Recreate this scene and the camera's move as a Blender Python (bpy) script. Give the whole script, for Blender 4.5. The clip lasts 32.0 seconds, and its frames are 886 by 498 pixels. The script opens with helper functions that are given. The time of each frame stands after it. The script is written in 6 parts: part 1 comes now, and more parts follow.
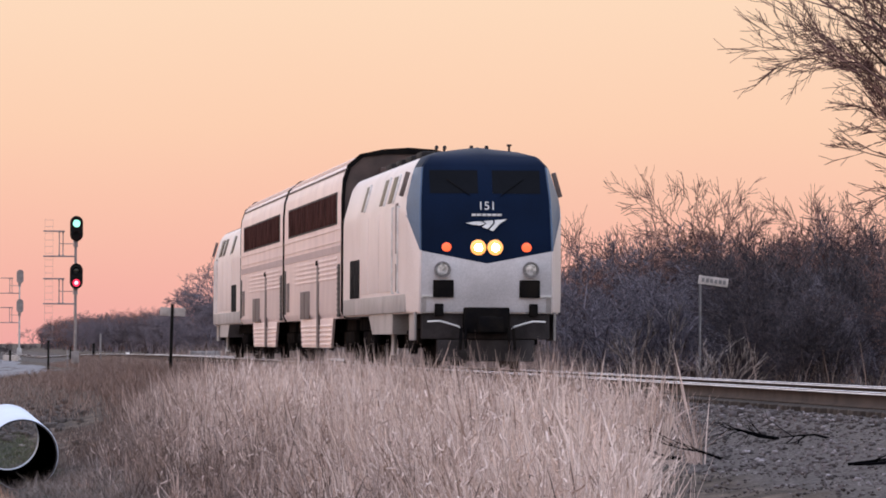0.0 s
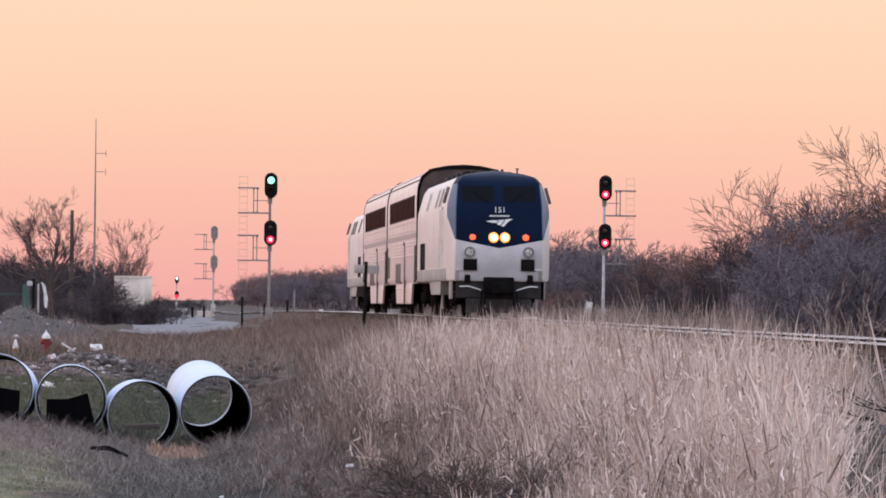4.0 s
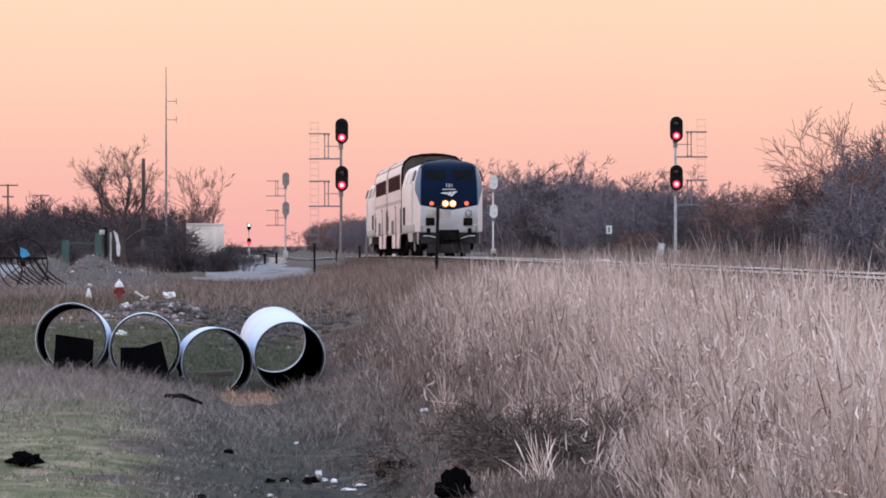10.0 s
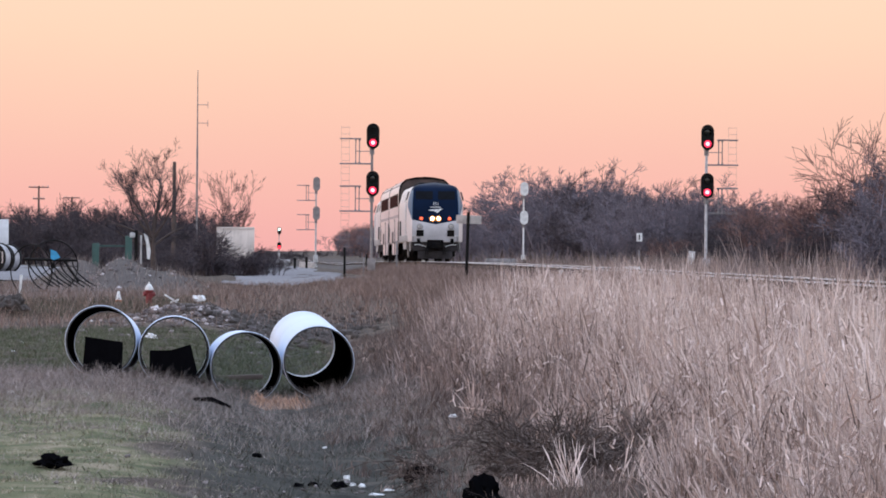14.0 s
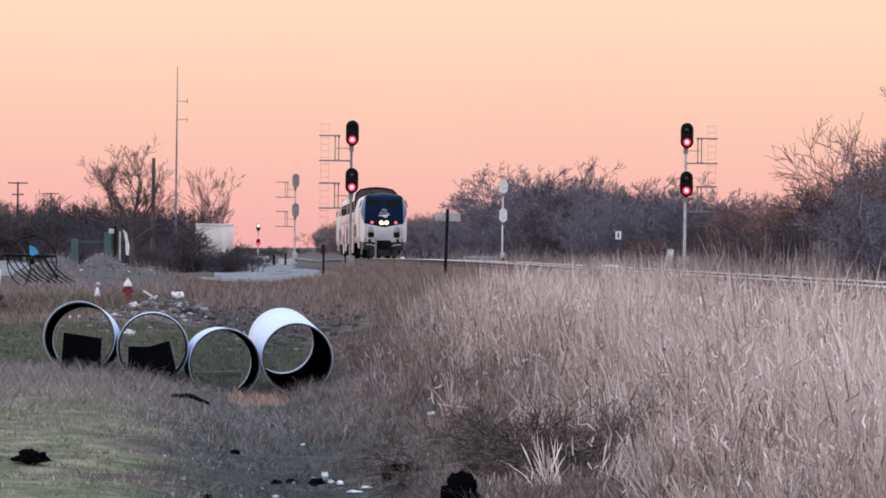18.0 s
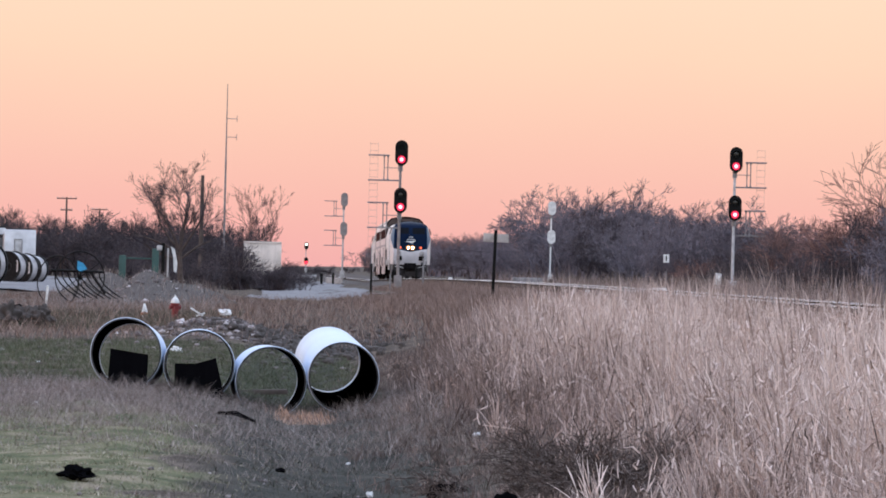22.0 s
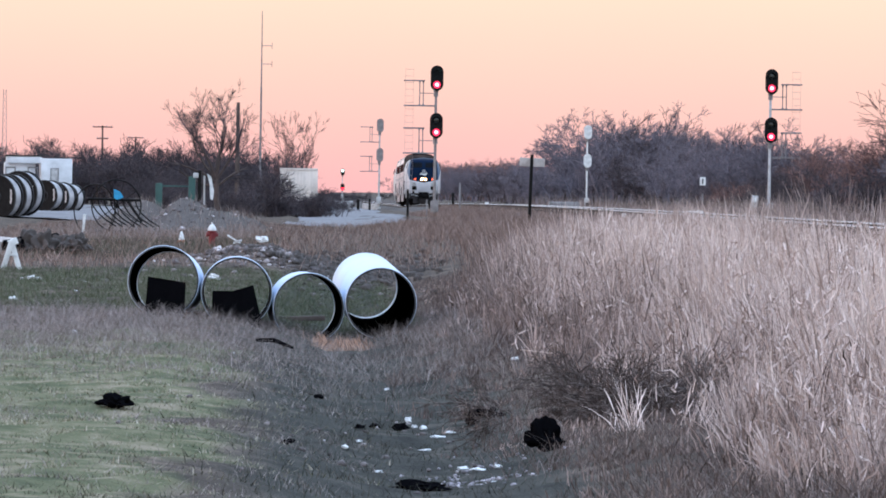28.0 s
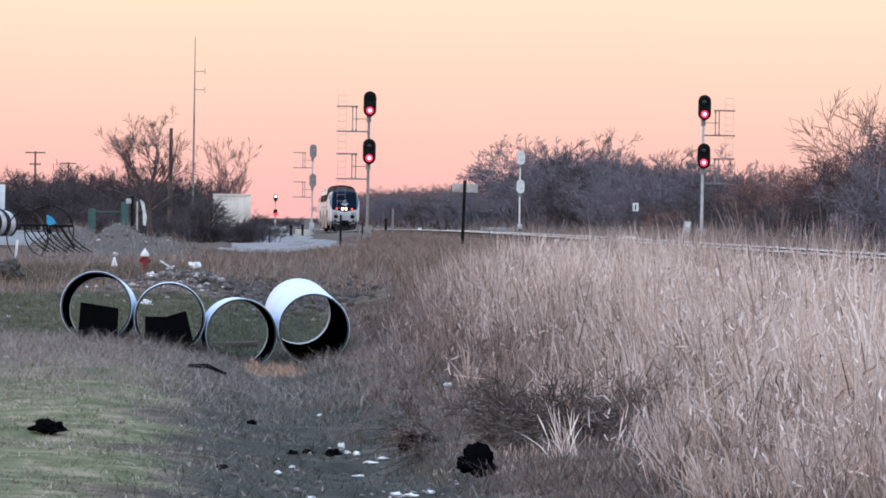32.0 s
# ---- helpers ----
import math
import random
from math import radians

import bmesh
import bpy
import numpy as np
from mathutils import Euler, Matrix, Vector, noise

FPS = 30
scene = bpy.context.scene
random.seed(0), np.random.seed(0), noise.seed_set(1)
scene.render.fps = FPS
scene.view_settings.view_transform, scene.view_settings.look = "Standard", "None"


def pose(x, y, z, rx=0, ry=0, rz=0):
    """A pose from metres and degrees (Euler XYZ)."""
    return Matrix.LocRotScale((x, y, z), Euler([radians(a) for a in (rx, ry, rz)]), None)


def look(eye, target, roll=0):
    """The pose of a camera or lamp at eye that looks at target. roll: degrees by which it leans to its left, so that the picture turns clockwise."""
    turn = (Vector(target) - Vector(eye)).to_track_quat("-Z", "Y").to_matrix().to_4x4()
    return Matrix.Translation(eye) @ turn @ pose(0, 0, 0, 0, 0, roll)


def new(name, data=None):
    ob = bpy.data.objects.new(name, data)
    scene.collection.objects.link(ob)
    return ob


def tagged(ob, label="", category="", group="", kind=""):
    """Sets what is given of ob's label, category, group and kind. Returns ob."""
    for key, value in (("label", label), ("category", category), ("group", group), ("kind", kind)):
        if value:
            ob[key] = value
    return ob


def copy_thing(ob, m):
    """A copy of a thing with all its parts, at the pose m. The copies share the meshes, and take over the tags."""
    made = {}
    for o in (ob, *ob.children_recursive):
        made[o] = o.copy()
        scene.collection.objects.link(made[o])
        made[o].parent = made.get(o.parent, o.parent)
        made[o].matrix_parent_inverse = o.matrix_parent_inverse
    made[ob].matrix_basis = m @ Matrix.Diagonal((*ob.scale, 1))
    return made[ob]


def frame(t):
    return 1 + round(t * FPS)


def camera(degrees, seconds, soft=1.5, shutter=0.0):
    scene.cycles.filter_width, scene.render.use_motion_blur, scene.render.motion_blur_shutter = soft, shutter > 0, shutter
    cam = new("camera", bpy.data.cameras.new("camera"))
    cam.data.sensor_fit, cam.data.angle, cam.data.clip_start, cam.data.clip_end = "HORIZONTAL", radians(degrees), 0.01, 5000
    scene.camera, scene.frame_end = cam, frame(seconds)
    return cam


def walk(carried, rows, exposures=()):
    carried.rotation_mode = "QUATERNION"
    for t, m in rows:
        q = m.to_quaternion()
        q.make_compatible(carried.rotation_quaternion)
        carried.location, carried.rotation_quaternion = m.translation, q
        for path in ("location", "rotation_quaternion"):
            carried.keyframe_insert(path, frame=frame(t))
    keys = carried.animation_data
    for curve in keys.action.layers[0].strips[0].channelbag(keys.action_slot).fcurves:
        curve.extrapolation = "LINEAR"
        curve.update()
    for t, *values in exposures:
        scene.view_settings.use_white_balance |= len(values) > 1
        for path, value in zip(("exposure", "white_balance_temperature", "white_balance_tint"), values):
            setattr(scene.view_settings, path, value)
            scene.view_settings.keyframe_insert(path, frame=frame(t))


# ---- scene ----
EXPO = [(0.0, -0.12, 6650, 14), (3.5, -0.08, 6630, 13), (9.0, 0.0, 6350, 10), (19.0, 0.0, 6250, 8), (25.5, 0.03, 6100, 6), (27.5, 0.22, 5730, 2),
        (29.0, 0.28, 5730, 0), (29.7, 0.34, 6550, -3), (30.4, 0.34, 6550, -3), (31.0, 0.25, 6030, 0), (32.0, 0.2, 5950, 2)]
cam = camera(7.834, 32.0, soft=1.8)
EYE = (0.0, 0.0, 0.5)
VIEW = [
    (0, 90.843, -0.29, -4.359), (0.5, 90.778, -0.05, -3.775), (1, 90.830, 0.05, -3.360), (1.5, 90.736, -0.03, -3.153),
    (2, 90.614, -0.21, -3.130), (2.5, 90.578, -0.41, -3.156), (3, 90.557, -0.59, -3.038), (3.5, 90.521, -0.68, -2.773),
    (5.5, 90.302, -0.67, -2.518), (6, 90.295, -0.62, -2.388), (6.5, 90.265, -0.57, -2.298), (7, 90.280, -0.56, -2.217),
    (7.5, 90.263, -0.44, -2.160), (8, 90.178, -0.28, -2.120), (8.5, 90.107, -0.05, -2.047), (9, 90.055, 0.15, -2.024),
    (9.5, 90.018, 0.18, -1.990), (10, 89.960, 0.08, -2.007), (10.5, 89.885, -0.27, -2.008), (11, 89.917, -0.52, -2.026),
    (11.5, 89.937, -0.61, -2.034), (12, 90.014, -0.66, -2.003), (12.5, 90.011, -0.63, -1.984), (13, 90.017, -0.60, -1.928),
    (13.5, 90.023, -0.54, -1.802), (15.5, 89.952, -0.35, -1.738), (16, 89.957, -0.41, -1.754), (16.5, 90.031, -0.57, -1.771),
    (17, 90.021, -0.74, -1.763), (17.5, 89.964, -0.71, -1.779), (18, 89.989, -0.67, -1.926), (18.5, 90.037, -0.66, -1.958),
    (19, 90.089, -0.69, -1.884), (19.5, 90.149, -0.87, -1.792), (20, 90.133, -0.97, -1.782), (20.5, 90.138, -1.12, -1.775),
    (21, 90.146, -1.20, -1.681), (21.5, 90.112, -1.35, -1.583), (22, 90.164, -1.42, -1.503), (22.5, 90.172, -1.46, -1.414),
    (23, 90.126, -1.29, -1.292), (23.5, 89.968, -1.05, -1.228), (24, 89.847, -0.77, -1.194), (24.5, 89.792, -0.54, -1.079),
    (25, 89.756, -0.27, -1.040), (25.5, 89.745, -0.21, -1.162), (27.5, 89.529, -0.79, -1.240), (28, 89.494, -0.87, -1.180),
    (28.5, 89.442, -0.96, -1.281), (29, 89.412, -1.04, -1.442), (29.5, 89.411, -0.98, -1.565), (30, 89.531, -0.89, -1.623),
    (30.5, 89.613, -0.80, -1.622), (31, 89.663, -0.72, -1.704), (31.5, 89.686, -0.87, -1.775), (32, 89.731, -0.88, -1.774),
   
]
walk(cam, [(t, pose(*EYE, rx, ry, rz)) for t, rx, ry, rz in VIEW], EXPO)

# ---- world and sun ----
SUN_AZ, SUN_EL = radians(-98), radians(7)
world = bpy.data.worlds.new("dusk_sky")
scene.world = world
world.use_nodes = True
wn, wl = world.node_tree.nodes, world.node_tree.links
wn.clear()
w_out = wn.new("ShaderNodeOutputWorld")
w_bg = wn.new("ShaderNodeBackground")
w_sky = wn.new("ShaderNodeTexSky")
w_sky.sky_type, w_sky.sun_disc, w_sky.sun_elevation, w_sky.sun_rotation = "NISHITA", False, radians(2), SUN_AZ
w_bg2 = wn.new("ShaderNodeBackground")
w_add = wn.new("ShaderNodeAddShader")
w_tc = wn.new("ShaderNodeTexCoord")
w_sep = wn.new("ShaderNodeSeparateXYZ")
w_noise = wn.new("ShaderNodeTexNoise")
w_noise.inputs["Scale"].default_value = 30.0
w_noise.inputs["Detail"].default_value = 3.0
w_ma = wn.new("ShaderNodeMath")
w_ma.operation = "MULTIPLY_ADD"
w_ma.inputs[1].default_value = 0.004
w_ramp = wn.new("ShaderNodeValToRGB")
# glow of the dusk sky by the sine of the elevation
SKY = [(0.0, (0.93, 0.43, 0.42)), (0.010, (0.97, 0.495, 0.435)), (0.022, (0.99, 0.585, 0.465)), (0.035, (1.0, 0.67, 0.50)),
       (0.055, (1.0, 0.74, 0.56)), (0.10, (1.05, 0.92, 0.78)), (0.25, (1.25, 1.25, 1.32)), (0.55, (1.35, 1.5, 1.85)), (1.0, (1.3, 1.5, 2.0))]
w_ramp.color_ramp.elements.remove(w_ramp.color_ramp.elements[1])
for i, (e, c) in enumerate(SKY):
    el = w_ramp.color_ramp.elements[0] if i == 0 else w_ramp.color_ramp.elements.new(e)
    el.position, el.color = e, (*c, 1)
w_bg.inputs["Strength"].default_value = 0.05
w_bg2.inputs["Strength"].default_value = 0.97
wl.new(w_sky.outputs[0], w_bg.inputs["Color"])
wl.new(w_tc.outputs["Generated"], w_sep.inputs[0])
wl.new(w_tc.outputs["Generated"], w_noise.inputs["Vector"])
wl.new(w_noise.outputs["Fac"], w_ma.inputs[0])
wl.new(w_sep.outputs["Z"], w_ma.inputs[2])
wl.new(w_ma.outputs[0], w_ramp.inputs["Fac"])
wl.new(w_ramp.outputs["Color"], w_bg2.inputs["Color"])
wl.new(w_bg.outputs[0], w_add.inputs[0])
wl.new(w_bg2.outputs[0], w_add.inputs[1])
wl.new(w_add.outputs[0], w_out.inputs["Surface"])
sun = new("sun", bpy.data.lights.new("sun", "SUN"))
sun.data.energy, sun.data.angle, sun.data.color = 0.62, radians(16), (1.0, 0.58, 0.48)
sun.matrix_world = look((-200, -28, 25), (0, 0, 0))


# ---- materials ----
def nodes_of(name):
    m = bpy.data.materials.new(name)
    m.use_nodes = True
    return m, m.node_tree.nodes, m.node_tree.links, m.node_tree.nodes["Principled BSDF"]


def ramp_of(nt, stops):
    r = nt.new("ShaderNodeValToRGB")
    r.color_ramp.elements.remove(r.color_ramp.elements[1])
    for i, (e, c) in enumerate(stops):
        el = r.color_ramp.elements[0] if i == 0 else r.color_ramp.elements.new(e)
        el.position, el.color = e, (*c, 1)
    return r


def paint(name, color, rough=0.6, metal=0.0, var=0.25, scale=3.0, fine=40.0, bump=0.15, dirt=None, spread=0.0):
    """A surface with a broad stain, a fine grain and a fine relief; spread: how far copies differ."""
    m, nt, li, b = nodes_of(name)
    tc = nt.new("ShaderNodeTexCoord")
    n1, n2 = nt.new("ShaderNodeTexNoise"), nt.new("ShaderNodeTexNoise")
    n1.inputs["Scale"].default_value, n1.inputs["Detail"].default_value = scale, 6
    n2.inputs["Scale"].default_value, n2.inputs["Detail"].default_value = fine, 3
    li.new(tc.outputs["Object"], n1.inputs["Vector"])
    li.new(tc.outputs["Object"], n2.inputs["Vector"])
    d = dirt or tuple(c * (1 - var) * 0.8 for c in color)
    r1 = ramp_of(nt, [(0.3, d), (0.62, color), (0.9, tuple(min(1, c * (1 + var * 0.4)) for c in color))])
    li.new(n1.outputs["Fac"], r1.inputs["Fac"])
    mix = nt.new("ShaderNodeMixRGB")
    mix.blend_type, mix.inputs["Fac"].default_value = "OVERLAY", 0.25
    li.new(r1.outputs["Color"], mix.inputs["Color1"])
    li.new(n2.outputs["Fac"], mix.inputs["Color2"])
    last = mix.outputs["Color"]
    if spread:
        oi, hv, mr = nt.new("ShaderNodeObjectInfo"), nt.new("ShaderNodeHueSaturation"), nt.new("ShaderNodeMapRange")
        mr.inputs["To Min"].default_value, mr.inputs["To Max"].default_value = 1 - spread, 1 + spread
        li.new(oi.outputs["Random"], mr.inputs["Value"])
        li.new(mr.outputs["Result"], hv.inputs["Value"])
        li.new(last, hv.inputs["Color"])
        last = hv.outputs["Color"]
    li.new(last, b.inputs["Base Color"])
    b.inputs["Roughness"].default_value, b.inputs["Metallic"].default_value = rough, metal
    if max(color) < 0.07 and rough > 0.3:
        b.inputs["Specular IOR Level"].default_value = 0.08
    if bump:
        bp = nt.new("ShaderNodeBump")
        bp.inputs["Strength"].default_value, bp.inputs["Distance"].default_value = bump, 0.01
        li.new(n2.outputs["Fac"], bp.inputs["Height"])
        li.new(bp.outputs["Normal"], b.inputs["Normal"])
    return m


def strands(name, stops, rough=0.85, grain=(0.6, 0.6, 0.6), depth=(0.7, 1.25)):
    """Stalks and twigs: each island takes its own tone."""
    m, nt, li, b = nodes_of(name)
    g = nt.new("ShaderNodeNewGeometry")
    r = ramp_of(nt, [(p, (c[0], c[1], c[2] * 1.07)) for p, c in stops])
    li.new(g.outputs["Random Per Island"], r.inputs["Fac"])
    tc, n = nt.new("ShaderNodeTexCoord"), nt.new("ShaderNodeTexNoise")
    n.inputs["Scale"].default_value, n.inputs["Detail"].default_value = 1.0, 4
    mp = nt.new("ShaderNodeMapping")
    mp.inputs["Scale"].default_value = grain
    li.new(tc.outputs["Object"], mp.inputs["Vector"])
    li.new(mp.outputs["Vector"], n.inputs["Vector"])
    mr, hv = nt.new("ShaderNodeMapRange"), nt.new("ShaderNodeHueSaturation")
    mr.inputs["From Min"].default_value, mr.inputs["From Max"].default_value = 0.3, 0.7
    mr.inputs["To Min"].default_value, mr.inputs["To Max"].default_value = depth
    li.new(n.outputs["Fac"], mr.inputs["Value"])
    li.new(mr.outputs["Result"], hv.inputs["Value"])
    li.new(r.outputs["Color"], hv.inputs["Color"])
    li.new(hv.outputs["Color"], b.inputs["Base Color"])
    b.inputs["Roughness"].default_value = rough
    b.inputs["Specular IOR Level"].default_value = 0.2
    return m


def toned(name, stops, rough=0.85):
    """Stalks that take the tone of their clump, each a little off."""
    m, nt, li, b = nodes_of(name)
    g, at = nt.new("ShaderNodeNewGeometry"), nt.new("ShaderNodeAttribute")
    at.attribute_name = "tone"
    mr, add = nt.new("ShaderNodeMapRange"), nt.new("ShaderNodeMath")
    mr.inputs["To Min"].default_value, mr.inputs["To Max"].default_value = -0.15, 0.15
    li.new(g.outputs["Random Per Island"], mr.inputs["Value"])
    li.new(mr.outputs["Result"], add.inputs[0])
    li.new(at.outputs["Fac"], add.inputs[1])
    r = ramp_of(nt, [(p, (c[0] * 1.03, c[1] * 0.97, c[2] * 0.98)) for p, c in stops])
    li.new(add.outputs[0], r.inputs["Fac"])
    li.new(r.outputs["Color"], b.inputs["Base Color"])
    b.inputs["Roughness"].default_value = rough
    b.inputs["Specular IOR Level"].default_value = 0.2
    return m


def glow(name, color, strength):
    m, nt, li, b = nodes_of(name)
    b.inputs["Base Color"].default_value = (*[c * 0.5 for c in color], 1)
    b.inputs["Emission Color"].default_value = (*color, 1)
    b.inputs["Emission Strength"].default_value = strength
    return m


# pink evening glow on the sides is mixed into this silver
M_SILVER = paint("silver_paint_in_glow", (0.69, 0.615, 0.60), 0.42, 0.06, 0.12, 0.7, 30, 0.03, (0.62, 0.55, 0.53))
# nose paint kept greyer for the shade on the front
M_NOSE = paint("grey_paint_in_shade", (0.52, 0.505, 0.53), 0.42, 0.05, 0.10, 1.0, 30, 0.03)
M_SILL = paint("scuffed_grey_paint", (0.36, 0.34, 0.34), 0.5, 0.05, 0.2, 1.0, 30, 0.03)
# black lifted to grey for the haze low before the train
M_GREYED = paint("greyed_black_steel", (0.055, 0.05, 0.052), 0.85, 0.0, 0.4, 2.0, 30, 0.1)
M_CAREND = paint("blotched_brown_end", (0.11, 0.075, 0.066), 0.8, 0.0, 0.4, 0.9, 30, 0.1, (0.035, 0.026, 0.025))
# the same pink glow is mixed into the neutral steel
M_STEEL = paint("stainless_steel", (0.80, 0.67, 0.64), 0.40, 0.10, 0.12, 0.6, 60, 0.04, (0.68, 0.56, 0.545))
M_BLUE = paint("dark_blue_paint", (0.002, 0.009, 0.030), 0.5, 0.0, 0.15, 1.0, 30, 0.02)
# lighter blue on the corner facets beside the dark front
M_BLUE2 = paint("mid_blue", (0.055, 0.105, 0.19), 0.45, 0.1, 0.12, 1.0, 30, 0.02)
# on doors and cab steps this colour holds a recess's shade
M_BROWNGREY = paint("brown_grey_fill", (0.15, 0.115, 0.108), 0.7, 0.0, 0.3, 1.5, 30, 0.05)
M_ROOF = paint("dark_grey_roof", (0.035, 0.034, 0.036), 0.7, 0.0, 0.3, 1.0, 30, 0.1)
M_BLACK = paint("black_underframe", (0.007, 0.007, 0.008), 0.8, 0.0, 0.4, 2.0, 30, 0.1, (0.018, 0.015, 0.013))
M_GLASS = paint("dark_window_glass", (0.004, 0.005, 0.008), 0.32, 0.0, 0.1, 1.0, 10, 0.0)
M_BLUE.node_tree.nodes["Principled BSDF"].inputs["Specular IOR Level"].default_value = 0.05
# brownish-pink reflections are put into the glass colour
M_TINT = paint("window_glass_brown_reflection", (0.070, 0.034, 0.031), 0.35, 0.0, 0.35, 1.3, 10, 0.0, (0.022, 0.013, 0.012))
M_WHITE = paint("white_paint", (0.74, 0.74, 0.74), 0.5, 0.0, 0.12, 4.0, 40, 0.05)
M_STRIPE = paint("lilac_grey_stripe", (0.40, 0.33, 0.35), 0.4, 0.0, 0.1, 2.0, 30, 0.02)
M_BARS = paint("dark_grille", (0.05, 0.05, 0.052), 0.6, 0.2, 0.3, 3.0, 30, 0.1)
M_HEAD = glow("headlight_glass", (1.0, 0.74, 0.38), 45.0)
# orange glow round the bulbs, put into an emitting ring
M_HALO = glow("headlight_glow_ring", (1.0, 0.42, 0.12), 1.6)
M_MARK = glow("amber_marker_glass", (1.0, 0.13, 0.045), 1.5)
M_LENS = paint("clear_lens", (0.62, 0.62, 0.62), 0.15, 0.2, 0.3, 14.0, 40, 0.0, (0.2, 0.2, 0.2))
M_RED = glow("red_signal_glass", (1.0, 0.03, 0.09), 1.6)
# paler emission draws the burnt-out glow at the red lens centre
M_REDCORE = glow("red_signal_pale_core", (1.0, 0.55, 0.62), 1.7)
M_REDFAR = glow("far_red_signal_glass", (1.0, 0.012, 0.03), 7.0)
M_GREEN = glow("green_signal_glass", (0.35, 1.0, 0.80), 1.6)
M_COLD = glow("white_signal_glass", (0.75, 1.0, 0.92), 3.0)
M_DARKLENS = paint("unlit_lens", (0.01, 0.012, 0.012), 0.15, 0.0, 0.1, 4.0, 30, 0.0)
M_HEADBOX = paint("black_signal_housing", (0.012, 0.012, 0.013), 0.55, 0.0, 0.3, 4.0, 40, 0.05)
M_GALV = paint("galvanized_steel", (0.24, 0.23, 0.24), 0.5, 0.3, 0.25, 4.0, 60, 0.05)
M_GALVM = paint("dull_mast_zinc", (0.26, 0.235, 0.235), 0.55, 0.2, 0.2, 4.0, 60, 0.05)
M_MAST = paint("pale_mast_paint", (0.52, 0.52, 0.55), 0.5, 0.1, 0.2, 4.0, 60, 0.05)
M_LADDER = paint("pale_galvanized_ladder", (0.40, 0.34, 0.32), 0.5, 0.4, 0.2, 4.0, 60, 0.05)
M_GREYBACK = paint("grey_signal_back", (0.50, 0.50, 0.51), 0.5, 0.3, 0.2, 4.0, 50, 0.05)
M_RAIL = paint("rusty_rail", (0.055, 0.038, 0.032), 0.8, 0.1, 0.3, 2.0, 30, 0.1)
# sky sheen on the polished rail heads, put into a pale base
M_RAILTOP = paint("polished_rail_sheen", (0.86, 0.84, 0.90), 0.38, 0.35, 0.08, 2.0, 30, 0.0)
M_TIE = paint("weathered_tie", (0.05, 0.04, 0.035), 0.9, 0.0, 0.4, 2.0, 30, 0.5, spread=0.25)
M_STONE = strands("ballast_stone", [(0.0, (0.038, 0.031, 0.029)), (0.5, (0.085, 0.071, 0.067)), (0.9, (0.15, 0.130, 0.124)), (1.0, (0.30, 0.27, 0.26))])
M_PIPE = paint("pale_pipe_coating", (0.56, 0.64, 0.78), 0.5, 0.0, 0.04, 0.4, 40, 0.03)
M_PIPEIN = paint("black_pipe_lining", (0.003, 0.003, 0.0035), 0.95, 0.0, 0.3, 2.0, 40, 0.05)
M_RIM = paint("dark_pipe_rim", (0.06, 0.06, 0.062), 0.55, 0.1, 0.4, 6.0, 40, 0.1)
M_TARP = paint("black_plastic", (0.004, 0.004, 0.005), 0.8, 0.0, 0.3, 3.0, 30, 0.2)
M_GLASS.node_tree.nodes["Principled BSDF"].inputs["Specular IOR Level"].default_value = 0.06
for _m in (M_TARP, M_PIPEIN, M_BLACK, M_GREYED, M_TINT):
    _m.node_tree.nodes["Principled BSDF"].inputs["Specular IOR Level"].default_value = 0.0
M_HYD = paint("red_hydrant_paint", (0.20, 0.02, 0.025), 0.5, 0.0, 0.25, 6.0, 40, 0.1)
M_CONE = paint("faded_orange", (0.62, 0.22, 0.12), 0.6, 0.0, 0.2, 6.0, 40, 0.1)
M_GREENP = paint("green_fence_paint", (0.035, 0.095, 0.085), 0.55, 0.0, 0.25, 2.0, 40, 0.1)
M_CREAM = paint("cream_container_paint", (0.80, 0.72, 0.66), 0.6, 0.0, 0.2, 1.0, 30, 0.1)
M_WOOD = paint("weathered_pole_wood", (0.09, 0.068, 0.06), 0.9, 0.0, 0.35, 2.0, 30, 0.4)
M_BARK = paint("grey_bark", (0.085, 0.062, 0.056), 0.95, 0.0, 0.35, 3.0, 30, 0.5)
M_TWIG = strands("twigs", [(0.0, (0.036, 0.031, 0.037)), (0.6, (0.066, 0.055, 0.060)), (1.0, (0.14, 0.108, 0.10))])
# distance haze is put into these paler blue-grey twigs
M_TWIGP = strands("haze_grey_twigs", [(0.0, (0.095, 0.086, 0.102)), (0.6, (0.165, 0.146, 0.163)), (1.0, (0.26, 0.22, 0.225))])
M_TWIGR = strands("ruddy_twigs", [(0.0, (0.08, 0.048, 0.044)), (0.6, (0.18, 0.105, 0.09)), (1.0, (0.36, 0.21, 0.165))])
M_GRASS = strands("dry_tall_grass", [(0.0, (0.16, 0.115, 0.09)), (0.3, (0.32, 0.235, 0.185)), (0.7, (0.50, 0.40, 0.33)), (1.0, (0.76, 0.65, 0.56))])
M_CLUMP = toned("dry_clump_grass", [(0.0, (0.09, 0.07, 0.062)), (0.25, (0.21, 0.163, 0.142)), (0.5, (0.40, 0.32, 0.282)), (0.75, (0.57, 0.475, 0.42)), (1.0, (0.72, 0.625, 0.56))])
M_WEED = strands("brown_weeds", [(0.0, (0.085, 0.066, 0.057)), (0.5, (0.19, 0.145, 0.12)), (1.0, (0.36, 0.28, 0.235))])
M_TAN = strands("pale_low_weeds", [(0.0, (0.108, 0.090, 0.078)), (0.5, (0.215, 0.178, 0.158)), (1.0, (0.43, 0.37, 0.325))])
